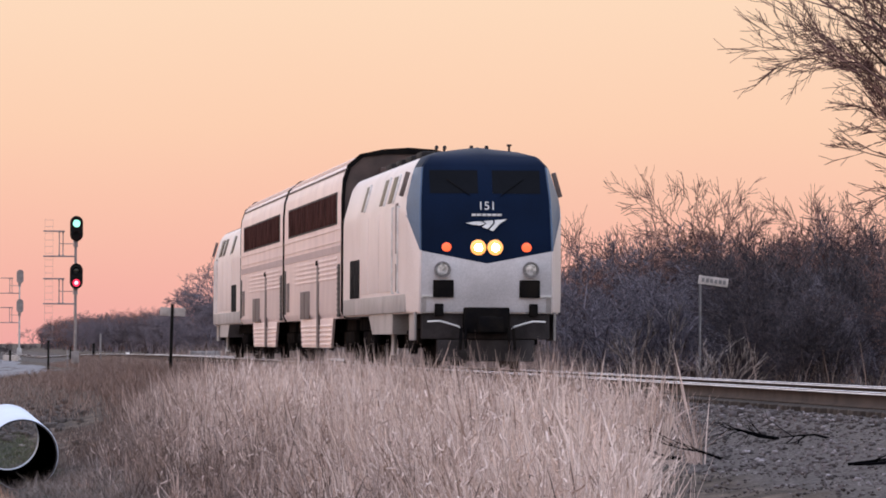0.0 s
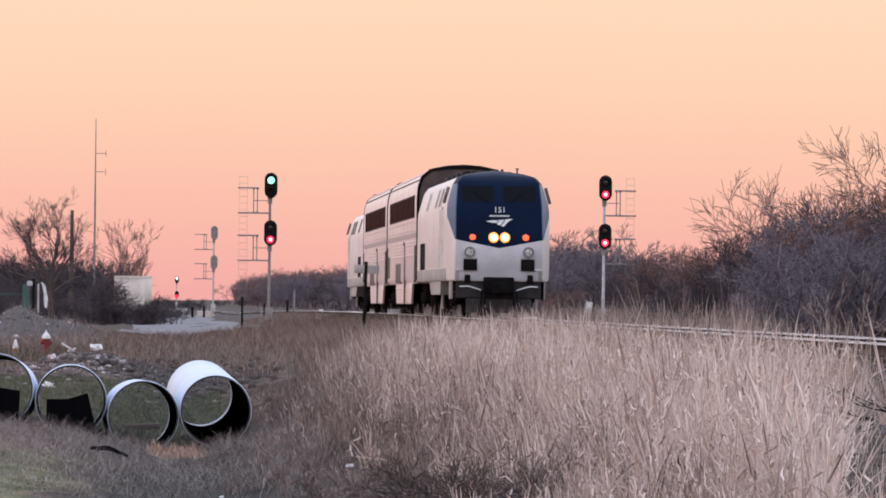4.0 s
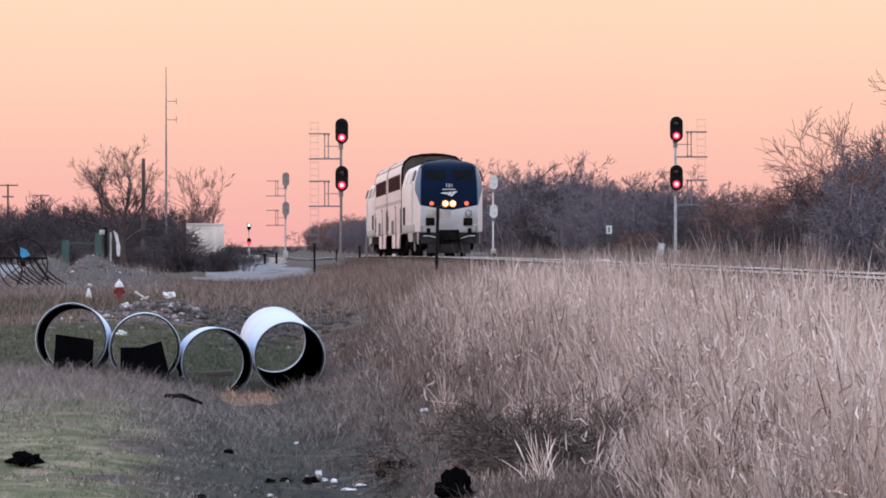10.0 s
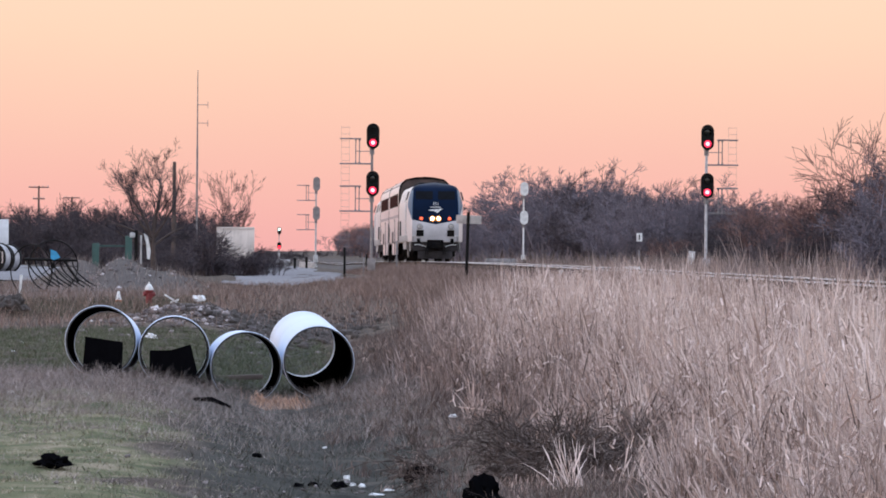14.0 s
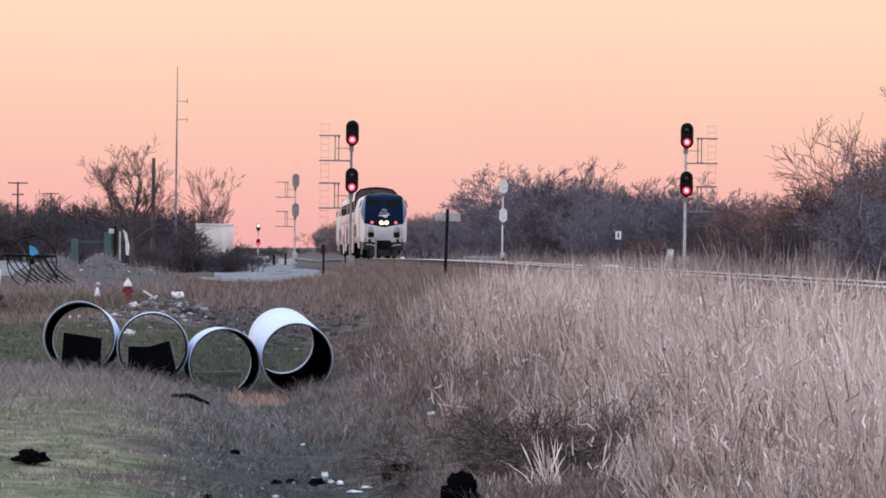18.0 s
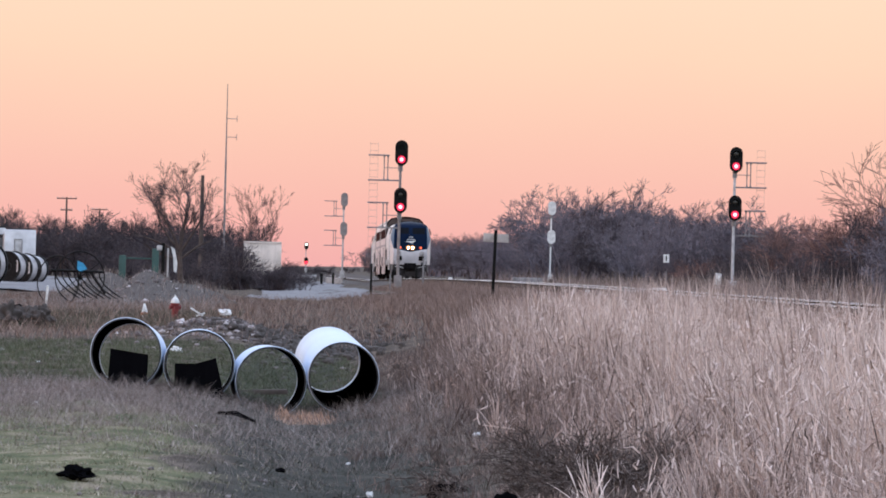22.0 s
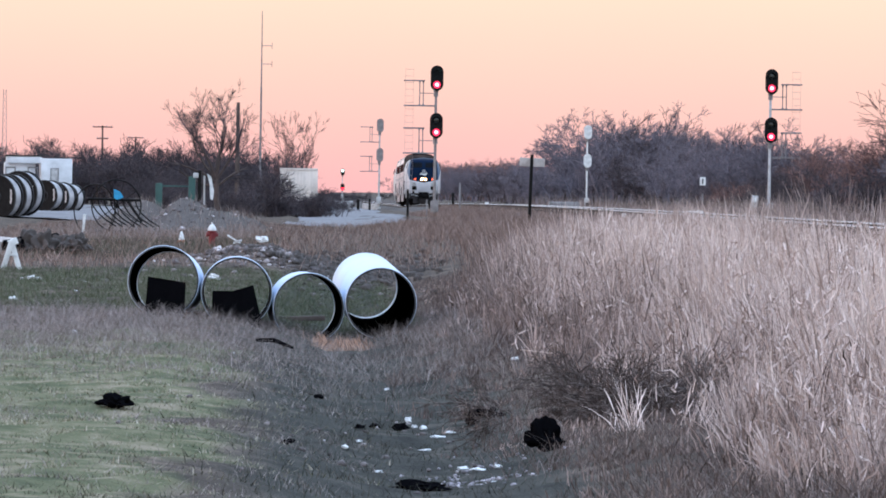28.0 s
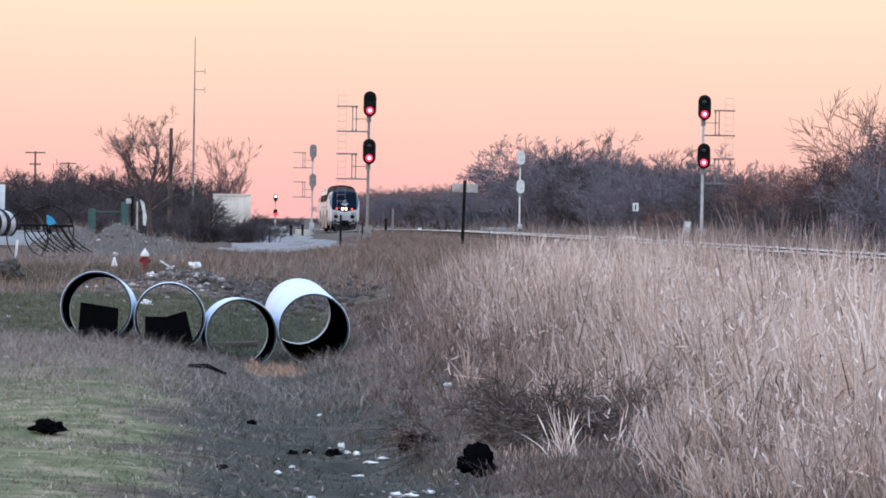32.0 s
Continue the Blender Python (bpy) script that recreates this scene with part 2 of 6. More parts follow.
M_ORANGE = toned("orange_dead_grass", [(0.0, (0.16, 0.10, 0.07)), (0.5, (0.50, 0.33, 0.235)), (1.0, (0.70, 0.50, 0.38))])
M_RUST = strands("rusty_dry_weeds", [(0.0, (0.075, 0.050, 0.040)), (0.5, (0.18, 0.126, 0.102)), (1.0, (0.38, 0.28, 0.225))])
M_OLIVE = strands("dull_green_grass", [(0.0, (0.035, 0.04, 0.026)), (0.6, (0.075, 0.08, 0.05)), (1.0, (0.16, 0.14, 0.10))])
M_BACKG = strands("green_field_grass", [(0.0, (0.042, 0.056, 0.028)), (0.6, (0.092, 0.108, 0.060)), (1.0, (0.18, 0.168, 0.118))])
M_EDGE = strands("matted_weeds", [(0.0, (0.050, 0.038, 0.033)), (0.5, (0.110, 0.084, 0.070)), (0.85, (0.178, 0.138, 0.117)), (1.0, (0.28, 0.232, 0.20))])
M_LAWN = strands("short_lawn", [(0.0, (0.085, 0.094, 0.052)), (0.4, (0.165, 0.163, 0.098)), (0.75, (0.285, 0.258, 0.182)), (1.0, (0.43, 0.378, 0.295))], 0.85, (0.45, 0.30, 0.5), (0.45, 1.5))
# dark tones hold the shade on the ditch's left slope
M_DARKG = strands("shaded_ditch_grass", [(0.0, (0.024, 0.028, 0.019)), (0.6, (0.054, 0.052, 0.038)), (1.0, (0.115, 0.096, 0.074))])
M_RUBBLE = strands("rubble_stone", [(0.0, (0.08, 0.068, 0.064)), (0.7, (0.17, 0.145, 0.135)), (0.92, (0.32, 0.28, 0.26)), (1.0, (0.62, 0.58, 0.56))])
M_ASH = strands("pale_ash", [(0.0, (0.16, 0.15, 0.15)), (0.6, (0.36, 0.33, 0.34)), (1.0, (0.66, 0.60, 0.60))])
M_EARTH = paint("dark_dug_earth", (0.07, 0.058, 0.054), 0.95, 0.0, 0.35, 1.2, 12, 0.5)
M_LOT = paint("pale_gravel", (0.175, 0.168, 0.182), 0.9, 0.0, 0.3, 0.25, 8, 0.4)
M_CONDUIT = paint("pale_wound_conduit", (0.44, 0.43, 0.45), 0.5, 0.0, 0.35, 1.5, 30, 0.1)
# warm sunlight is put into this concrete's peach colour
M_PEACH = paint("sunlit_pale_concrete", (0.46, 0.39, 0.36), 0.8, 0.0, 0.25, 2.0, 30, 0.2)
M_FLAG = paint("blue_plastic_flag", (0.05, 0.34, 0.62), 0.5, 0.0, 0.15, 6.0, 40, 0.05)
M_IRON = paint("black_iron", (0.015, 0.014, 0.014), 0.6, 0.3, 0.3, 4.0, 40, 0.1)
M_LITTER = paint("white_plastic_litter", (0.72, 0.72, 0.73), 0.6, 0.0, 0.2, 8.0, 40, 0.1)
M_SIGN = paint("faded_sign_white", (0.56, 0.50, 0.47), 0.6, 0.0, 0.25, 4.0, 40, 0.05)
M_TRUCK = paint("white_truck_paint", (0.70, 0.72, 0.76), 0.4, 0.0, 0.15, 1.0, 30, 0.02)


# ---- mesh helpers ----
def bm_box(size, loc=(0, 0, 0), bev=0.0, rot=None, taper=None):
    bm = bmesh.new()
    bmesh.ops.create_cube(bm, size=1)
    for v in bm.verts:
        k = taper if (taper and v.co.z > 0) else (1, 1)
        v.co = Vector((v.co.x * size[0] * k[0], v.co.y * size[1] * k[1], v.co.z * size[2]))
    if bev:
        bmesh.ops.bevel(bm, geom=bm.edges[:], offset=bev, segments=2, affect="EDGES", profile=0.6)
    m = Matrix.Translation(loc)
    if rot:
        m = m @ Euler([radians(a) for a in rot]).to_matrix().to_4x4()
    bmesh.ops.transform(bm, matrix=m, verts=bm.verts)
    return bm


def bm_cyl(p0, p1, r0, r1=None, n=14, caps=True):
    bm = bmesh.new()
    p0, p1 = Vector(p0), Vector(p1)
    d = p1 - p0
    bmesh.ops.create_cone(bm, cap_ends=caps, segments=n, radius1=r0, radius2=r0 if r1 is None else r1, depth=d.length)
    m = Matrix.Translation((p0 + p1) / 2) @ d.to_track_quat("Z", "Y").to_matrix().to_4x4()
    bmesh.ops.transform(bm, matrix=m, verts=bm.verts)
    return bm


def bm_lathe(profile, axis="Z", n=24, loc=(0, 0, 0)):
    """A turned body from (radius, height) pairs."""
    bm = bmesh.new()
    rings = []
    for r, h in profile:
        ring = []
        for i in range(n):
            a = 2 * math.pi * i / n
            c, s = r * math.cos(a), r * math.sin(a)
            p = (c, s, h) if axis == "Z" else ((c, h, s) if axis == "Y" else (h, c, s))
            ring.append(bm.verts.new((p[0] + loc[0], p[1] + loc[1], p[2] + loc[2])))
        rings.append(ring)
    for a, b in zip(rings, rings[1:]):
        for i in range(n):
            bm.faces.new((a[i], a[(i + 1) % n], b[(i + 1) % n], b[i]))
    bmesh.ops.recalc_face_normals(bm, faces=bm.faces[:])
    return bm


def bm_join(*bms):
    out = bmesh.new()
    for b in bms:
        me = bpy.data.meshes.new("tmp")
        b.to_mesh(me)
        b.free()
        out.from_mesh(me)
        bpy.data.meshes.remove(me)
    return out


def bm_prism(poly, depth, axis="Y", at=0.0):
    """A plate: the outline poly in the plane across axis, depth thick."""
    bm = bmesh.new()
    def put(a, b, d):
        return (a, at + d, b) if axis == "Y" else ((at + d, a, b) if axis == "X" else (a, b, at + d))
    f = [bm.verts.new(put(a, b, 0)) for a, b in poly]
    k = [bm.verts.new(put(a, b, depth)) for a, b in poly]
    bm.faces.new(f)
    bm.faces.new(k[::-1])
    n = len(poly)
    for i in range(n):
        bm.faces.new((f[i], f[(i + 1) % n], k[(i + 1) % n], k[i]))
    bmesh.ops.recalc_face_normals(bm, faces=bm.faces[:])
    return bm


def smooth_by(me, deg=35):
    me.polygons.foreach_set("use_smooth", [True] * len(me.polygons))
    me.set_sharp_from_angle(angle=radians(deg))


def part(name, bm, material, parent=None, label="", smooth=True):
    me = bpy.data.meshes.new(name)
    bm.to_mesh(me)
    bm.free()
    for m in material if isinstance(material, (list, tuple)) else [material]:
        me.materials.append(m)
    if smooth:
        smooth_by(me)
    ob = new(name, me)
    ob.parent = parent
    if label:
        ob["label"] = label
    return ob


def empty(name, m=None):
    ob = new(name)
    ob.empty_display_size = 0.2
    if m is not None:
        ob.matrix_basis = m
    return ob


def raw(name, verts, faces, material, parent=None, smooth=False):
    """A mesh from arrays of vertices and of equal faces."""
    verts, faces = np.asarray(verts, np.float32), np.asarray(faces, np.int32)
    me = bpy.data.meshes.new(name)
    me.vertices.add(len(verts))
    me.vertices.foreach_set("co", verts.ravel())
    k = faces.shape[1]
    me.loops.add(faces.size)
    me.loops.foreach_set("vertex_index", faces.ravel())
    me.polygons.add(len(faces))
    me.polygons.foreach_set("loop_start", np.arange(0, faces.size, k, dtype=np.int32))
    me.update(calc_edges=True)
    me.validate()
    for m in material if isinstance(material, (list, tuple)) else [material]:
        me.materials.append(m)
    if smooth:
        me.polygons.foreach_set("use_smooth", [True] * len(me.polygons))
    ob = new(name, me)
    ob.parent = parent
    return ob


def tubes(segs, sides=3):
    """Arrays of thin tapered prisms from rows of x0 y0 z0 x1 y1 z1 r0 r1."""
    s = np.asarray(segs, float)
    a, b = s[:, 0:3], s[:, 3:6]
    d = b - a
    d /= np.linalg.norm(d, axis=1)[:, None] + 1e-9
    ref = np.where(np.abs(d[:, 2:3]) > 0.9, np.array([[1.0, 0, 0]]), np.array([[0, 0, 1.0]]))
    e1 = np.cross(d, ref)
    e1 /= np.linalg.norm(e1, axis=1)[:, None] + 1e-9
    e2 = np.cross(d, e1)
    vs = []
    for base, r in ((a, s[:, 6]), (b, s[:, 7])):
        for k in range(sides):
            an = 2 * math.pi * k / sides
            vs.append(base + r[:, None] * (math.cos(an) * e1 + math.sin(an) * e2))
    v = np.stack(vs, 1).reshape(-1, 3)
    n = len(s)
    o = np.arange(n)[:, None] * (2 * sides)
    fs = [np.stack([o[:, 0] + k, o[:, 0] + (k + 1) % sides, o[:, 0] + sides + (k + 1) % sides, o[:, 0] + sides + k], 1) for k in range(sides)]
    return v, np.concatenate(fs)


# ---- the lie of the land ----
TX = 10.8                       # the track's centre line


def rail_z(y):
    """The rail's top: level, then falling away."""
    y = np.asarray(y, float)
    z = -4.2e-6 * (np.clip(y, 180, 700) - 180) ** 2
    return z - np.clip(y - 700, 0, 800) * 0.0009


def sstep(a, b, x):
    t = np.clip((np.asarray(x, float) - a) / (b - a), 0, 1)
    return t * t * (3 - 2 * t)


def ditch_x(y):
    return 0.85 - 0.40 * sstep(50, 80, y) + 1.35 * sstep(100, 180, y)


def wob(x, y, s, seed=0.0):
    """Smooth uneven ground."""
    return (np.sin(x * s + seed) * np.cos(y * s * 0.83 + seed * 1.7) + 0.6 * np.sin(x * s * 2.3 + y * s * 1.9 + seed * 3.1)
            + 0.35 * np.cos(x * s * 4.9 - y * s * 3.7 + seed))


def ground_z(x, y):
    x, y = np.asarray(x, float), np.asarray(y, float)
    left = -1.13 - 0.12 * sstep(90, 160, y) - 0.05 * sstep(-2, -6, x)
    z = left + 0 * x
    d = x - ditch_x(y)
    z = z - 0.32 * np.exp(-(d / 1.1) ** 2) * (1 - sstep(150, 260, y))
    shoulder = rail_z(y) - 0.55
    z = z + (shoulder - z) * sstep(1.3 + 1.0 * sstep(78, 46, y), 7.0, x) * (1 - 0.55 * sstep(230, 420, y) * (1 - sstep(6.0, 8.0, x)))
    bed = rail_z(y) - 0.24
    z = z + (bed - z) * sstep(7.2, 8.9, x)
    right = -0.95 + 0.25 * sstep(18, 40, x)
    z = z + (right - z) * sstep(13.0, 15.2, x)
    # rubble bank, spoil heaps
    z = z + 0.42 * np.exp(-(((x + 1.3) / 1.5) ** 2 + ((y - 146) / 7) ** 2))
    z = z + 1.35 * np.exp(-(((x + 5.1) / 1.25) ** 2 + ((y - 266) / 9) ** 2))
    z = z + 1.15 * np.exp(-(((x + 7.4) / 1.5) ** 2 + ((y - 290) / 9) ** 2))
    z = z + 0.80 * np.exp(-(((x + 2.9) / 1.3) ** 2 + ((y - 262) / 8) ** 2))
    far = sstep(9, 12, np.abs(x - TX))
    return z + (0.035 * wob(x, y, 1.3) + 0.02 * wob(x, y, 3.1, 2.0)) * np.where(np.abs(x - TX) < 4, 0.15, 1.0) + 0.12 * far * wob(x, y, 0.11, 4.0) * sstep(160, 300, y)


def gz(x, y):
    return float(ground_z(x, y))


def axis_of(*bits):
    return np.unique(np.round(np.concatenate([np.arange(a, b, s) for a, b, s in bits]), 3))


GX = np.concatenate([[-3500, -1500, -700, -350, -200, -130], axis_of((-90, -30, 6), (-30, -10, 1), (-10, 16, 0.25), (16, 40, 1.0), (40, 100, 6)), [140, 220, 400, 800, 1600, 3500]])
GY = np.concatenate([[-900, -300, -100, -40, -15, 0, 15, 25], axis_of((30, 150, 0.5), (150, 320, 2), (320, 800, 8), (800, 1500, 40)), [1700, 2100, 2800, 3600, 4500]])
gxx, gyy = np.meshgrid(GX, GY)
gzz = ground_z(gxx, gyy)
nx, ny = len(GX), len(GY)
ii = (np.arange(ny - 1)[:, None] * nx + np.arange(nx - 1)[None, :]).ravel()


def ground_material():
    m, nt, li, b = nodes_of("ground_soil_and_thatch")
    geo, sep = nt.new("ShaderNodeNewGeometry"), nt.new("ShaderNodeSeparateXYZ")
    n1, n2, n3 = [nt.new("ShaderNodeTexNoise") for _ in range(3)]
    for n, s, d in ((n1, 0.35, 6), (n2, 3.0, 6), (n3, 22.0, 4)):
        n.inputs["Scale"].default_value, n.inputs["Detail"].default_value = s, d
        li.new(geo.outputs["Position"], n.inputs["Vector"])
    thatch = ramp_of(nt, [(0.3, (0.03, 0.024, 0.02)), (0.5, (0.075, 0.058, 0.047)), (0.7, (0.15, 0.115, 0.093))])
    lawn = ramp_of(nt, [(0.32, (0.06, 0.07, 0.035)), (0.5, (0.12, 0.12, 0.065)), (0.68, (0.24, 0.20, 0.14))])
    # ditch mud, with the shade of its slope in the colour
    mud_shade = ramp_of(nt, [(0.3, (0.020, 0.020, 0.018)), (0.55, (0.042, 0.041, 0.036)), (0.75, (0.09, 0.078, 0.066))])
    grav = ramp_of(nt, [(0.3, (0.040, 0.033, 0.031)), (0.5, (0.080, 0.068, 0.064)), (0.7, (0.145, 0.125, 0.118))])
    for r, n in ((thatch, n2), (lawn, n2), (mud_shade, n2), (grav, n3)):
        li.new(n.outputs["Fac"], r.inputs["Fac"])
    last = thatch.outputs["Color"]
    for name, r in (("lawn", lawn), ("mud_shade", mud_shade), ("gravel", grav)):
        at = nt.new("ShaderNodeAttribute")
        at.attribute_name = name
        add, mr = nt.new("ShaderNodeMath"), nt.new("ShaderNodeMapRange")
        add.operation = "MULTIPLY_ADD"
        add.inputs[1].default_value = 0.5
        li.new(n1.outputs["Fac"] if name != "gravel" else n2.outputs["Fac"], add.inputs[0])
        li.new(at.outputs["Fac"], add.inputs[2])
        mr.inputs["From Min"].default_value, mr.inputs["From Max"].default_value = 0.62, 0.88
        li.new(add.outputs[0], mr.inputs["Value"])
        mx = nt.new("ShaderNodeMixRGB")
        li.new(mr.outputs["Result"], mx.inputs["Fac"])
        li.new(last, mx.inputs["Color1"])
        li.new(r.outputs["Color"], mx.inputs["Color2"])
        last = mx.outputs["Color"]
    li.new(last, b.inputs["Base Color"])
    b.inputs["Roughness"].default_value = 0.95
    b.inputs["Specular IOR Level"].default_value = 0.15
    bp = nt.new("ShaderNodeBump")
    bp.inputs["Strength"].default_value, bp.inputs["Distance"].default_value = 0.7, 0.05
    li.new(n3.outputs["Fac"], bp.inputs["Height"])
    li.new(bp.outputs["Normal"], b.inputs["Normal"])
    return m


def is_lawn(x, y):
    d = x - ditch_x(y)
    near = sstep(-0.75, -2.3, d + 0.30 * wob(x, y, 0.9, 2.0) + 0.12 * wob(x, y, 2.7, 5.0)) * (1 - sstep(66, 78, y))
    patch = sstep(0.6, -0.6, d) * sstep(84, 92, y) * (1 - sstep(118, 132, y)) * 0.35
    return np.clip(near + patch, 0, 1)


def is_mud_shade(x, y):
    d = x - ditch_x(y)
    # wider to the left, where the slope's shade is painted in
    return np.exp(-(d / np.where(d < 0, 1.45, 1.05)) ** 2) * (1 - sstep(110, 150, y))


def is_gravel(x, y):
    e = np.abs(x - TX)
    heaps = sstep(-9.5, -8.0, x) * sstep(-1.0, -2.4, x) * sstep(244, 254, y) * sstep(310, 300, y)
    return np.clip(0.8 * heaps + sstep(4.3, 3.3, e) + 0.75 * sstep(5.2, 4.0, e) * (x < TX) * (1 - sstep(90, 130, y)), 0, 1)


ground = raw("ground", np.stack([gxx.ravel(), gyy.ravel(), gzz.ravel()], 1), np.stack([ii, ii + 1, ii + nx + 1, ii + nx], 1), ground_material(), smooth=True)
for key, fn in (("lawn", is_lawn), ("mud_shade", is_mud_shade), ("gravel", is_gravel)):
    ground.data.attributes.new(key, "FLOAT", "POINT").data.foreach_set("value", fn(gxx, gyy).ravel().astype(np.float32))
tagged(ground, "uneven ground with lawn, darkened ditch and dry thatch", "ground", kind="structure")


# ---- gravel lot beside the line ----
def make_lot():
    ys = np.arange(300, 700, 6.0)
    us = np.linspace(0, 1, 16)
    y, u = np.meshgrid(ys, us, indexing="ij")
    lo = -1.5 - 0.6 * np.sin(y * 0.03)
    hi = 5.8 + 0.5 * np.sin(y * 0.05)
    x = lo + (hi - lo) * u
    z = ground_z(x, y) + 0.05 - 0.2 * (np.abs(u - 0.5) > 0.49)
    n = len(us)
    k = (np.arange(len(ys) - 1)[:, None] * n + np.arange(n - 1)[None, :]).ravel()
    ob = raw("gravel_lot", np.stack([x.ravel(), y.ravel(), z.ravel()], 1), np.stack([k, k + 1, k + n + 1, k + n], 1), M_LOT, smooth=True)
    tagged(ob, "pale compacted gravel lot beside the railway", "gravel lot", kind="structure")
    ys = np.arange(330, 560, 6.0)
    y, u = np.meshgrid(ys, us, indexing="ij")
    x = -26 + 15.5 * u + 0.5 * np.sin(y * 0.06)
    z = ground_z(x, y) + 0.05 - 0.2 * (np.abs(u - 0.5) > 0.49)
    k = (np.arange(len(ys) - 1)[:, None] * n + np.arange(n - 1)[None, :]).ravel()
    ob = raw("gravel_yard", np.stack([x.ravel(), y.ravel(), z.ravel()], 1), np.stack([k, k + 1, k + n + 1, k + n], 1), M_LOT, smooth=True)
    tagged(ob, "pale gravel storage yard under the cable reels", "gravel yard", kind="structure")


make_lot()


# ---- railway track ----
def make_track():
    track = empty("railway_track", pose(TX, 0, 0))
    tagged(track, "rusty steel rails with bright tops on dark wooden ties", "railway track", kind="structure")
    ys = axis_of((-60, 300, 20), (300, 1400, 15))
    prof = [(-0.07, -0.18), (0.07, -0.18), (0.07, -0.165), (0.012, -0.145), (0.012, -0.045), (0.036, -0.035), (0.036, -0.004), (-0.036, -0.004), (-0.036, -0.035), (-0.012, -0.045), (-0.012, -0.145), (-0.07, -0.165)]
    for side in (-0.7525, 0.7525):
        v, f = [], []
        for y in ys:
            v += [(side + a, y, float(rail_z(y)) + b) for a, b in prof]
        k = len(prof)
        for j in range(len(ys) - 1):
            f += [(j * k + i, j * k + (i + 1) % k, (j + 1) * k + (i + 1) % k, (j + 1) * k + i) for i in range(k)]
        rail = raw("rail", v, f, M_RAIL, track)
        v, f = [], []
        for y in ys:
            z = float(rail_z(y))
            v += [(side - 0.040, y, z - 0.026), (side - 0.030, y, z), (side + 0.030, y, z), (side + 0.040, y, z - 0.026)]
        for j in range(len(ys) - 1):
            f += [(j * 4 + i, j * 4 + i + 1, j * 4 + i + 5, j * 4 + i + 4) for i in range(3)]
        raw("running_surface", v, f, M_RAILTOP, rail)
    tie = part("tie", bm_box((2.55, 0.23, 0.17), bev=0.012), M_TIE, track)
    rng = random.Random(4)
    made, rest = 0, []
    y = 60.0
    while y < 420:
        m = pose(rng.uniform(-0.04, 0.04), y, float(rail_z(y)) - 0.265, 0, 0, rng.uniform(-1.2, 1.2))
        if made == 0:
            tie.matrix_basis = m
        elif made < 290:
            o = new("tie", tie.data)
            o.parent, o.matrix_basis = track, m
        else:
            rest.append(bm_box((2.55, 0.23, 0.17), (0, y, float(rail_z(y)) - 0.265)))
        made += 1
        y += 0.53
    far = part("far_ties", bm_join(*rest), M_TIE, track)
    far["kind"] = "stuff"


make_track()


# ---- plants: stalks ----
def blades(rng, x, y, h, w, lean, bend, steps=3):
    """Bent ribbons that taper to a point; all arrays are one per blade."""
    n = len(x)
    az, la = rng.uniform(0, 2 * np.pi, n), rng.uniform(0, 2 * np.pi, n)
    side = np.stack([np.cos(az), np.sin(az), 0 * az], 1)
    out = np.stack([np.cos(la), np.sin(la), 0 * la], 1)
    base = np.stack([x, y, ground_z(x, y) - 0.02], 1)
    vs = []
    for k in range(steps + 1):
        f = k / steps
        mid = base + out * (lean * h * f + bend * h * f * f)[:, None]
        mid[:, 2] += h * f * (1 - 0.25 * bend * f)
        half = (w * (1 - 0.85 * f) / 2)[:, None] * side
        vs += [mid - half, mid + half]
    v = np.stack(vs, 1).reshape(-1, 3)
    o = np.arange(n) * (2 * (steps + 1))
    fs = [np.stack([o + 2 * k, o + 2 * k + 1, o + 2 * k + 3, o + 2 * k + 2], 1) for k in range(steps)]
    return v, np.concatenate(fs)


def patchy(x, y, s, seed):
    return 0.5 + 0.25 * wob(x, y, s, seed)


def sow(name, count, xr, yr, keep, h, w, lean, bend, material, seed, label, category, steps=3, ypow=1.0, scale=None):
    rng = np.random.default_rng(seed)
    x = rng.uniform(*xr, count)
    y = yr[0] + (yr[1] - yr[0]) * rng.uniform(0, 1, count) ** ypow
    p = keep(x, y)
    ok = rng.uniform(0, 1, count) < p
    x, y = x[ok], y[ok]
    n = len(x)
    hh = rng.uniform(*h, n) * (0.72 + 0.55 * np.clip(patchy(x, y, 1.1, seed), 0, 1))
    if scale is not None:
        hh = hh * scale(x, y)
    v, f = blades(rng, x, y, hh, rng.uniform(*w, n), rng.uniform(0, lean, n), rng.uniform(0, bend, n), steps)
    ob = raw(name, v, f, material)
    return tagged(ob, label, category, kind="stuff")


def tall_edge(x, y):
    """Metres inside the stand of tall grass."""
    return x - ditch_x(y) - 1.55 - 0.30 * sstep(72, 45, y) - 0.75 * sstep(82, 108, y) * sstep(230, 150, y) + 0.30 * wob(x, y, 0.8, 1.0)


def tall_keep(x, y):
    return sstep(-0.3, 0.9, tall_edge(x, y)) * sstep(0.45, -0.3, x - np.clip(3.9 + 0.12 * (y - 40), 3.7, 7.0) + 0.25 * wob(x, y, 0.9, 2.0)) * (0.3 + 0.7 * np.clip(patchy(x, y, 0.9, 5.0), 0, 1)) * (1 - sstep(2.6, 2.2, x) * sstep(46, 42, y))


def low_keep(x, y):
    e = tall_edge(x, y)
    return sstep(-1.5, -0.5, e) * sstep(1.2, 0.2, e)


def swell(x, y):
    """How the stand thins at its edge and towards the ballast."""
    return (0.45 + 0.55 * sstep(-0.2, 1.6, tall_edge(x, y))) * (1 - 0.10 * sstep(4.0, 6.0, x))


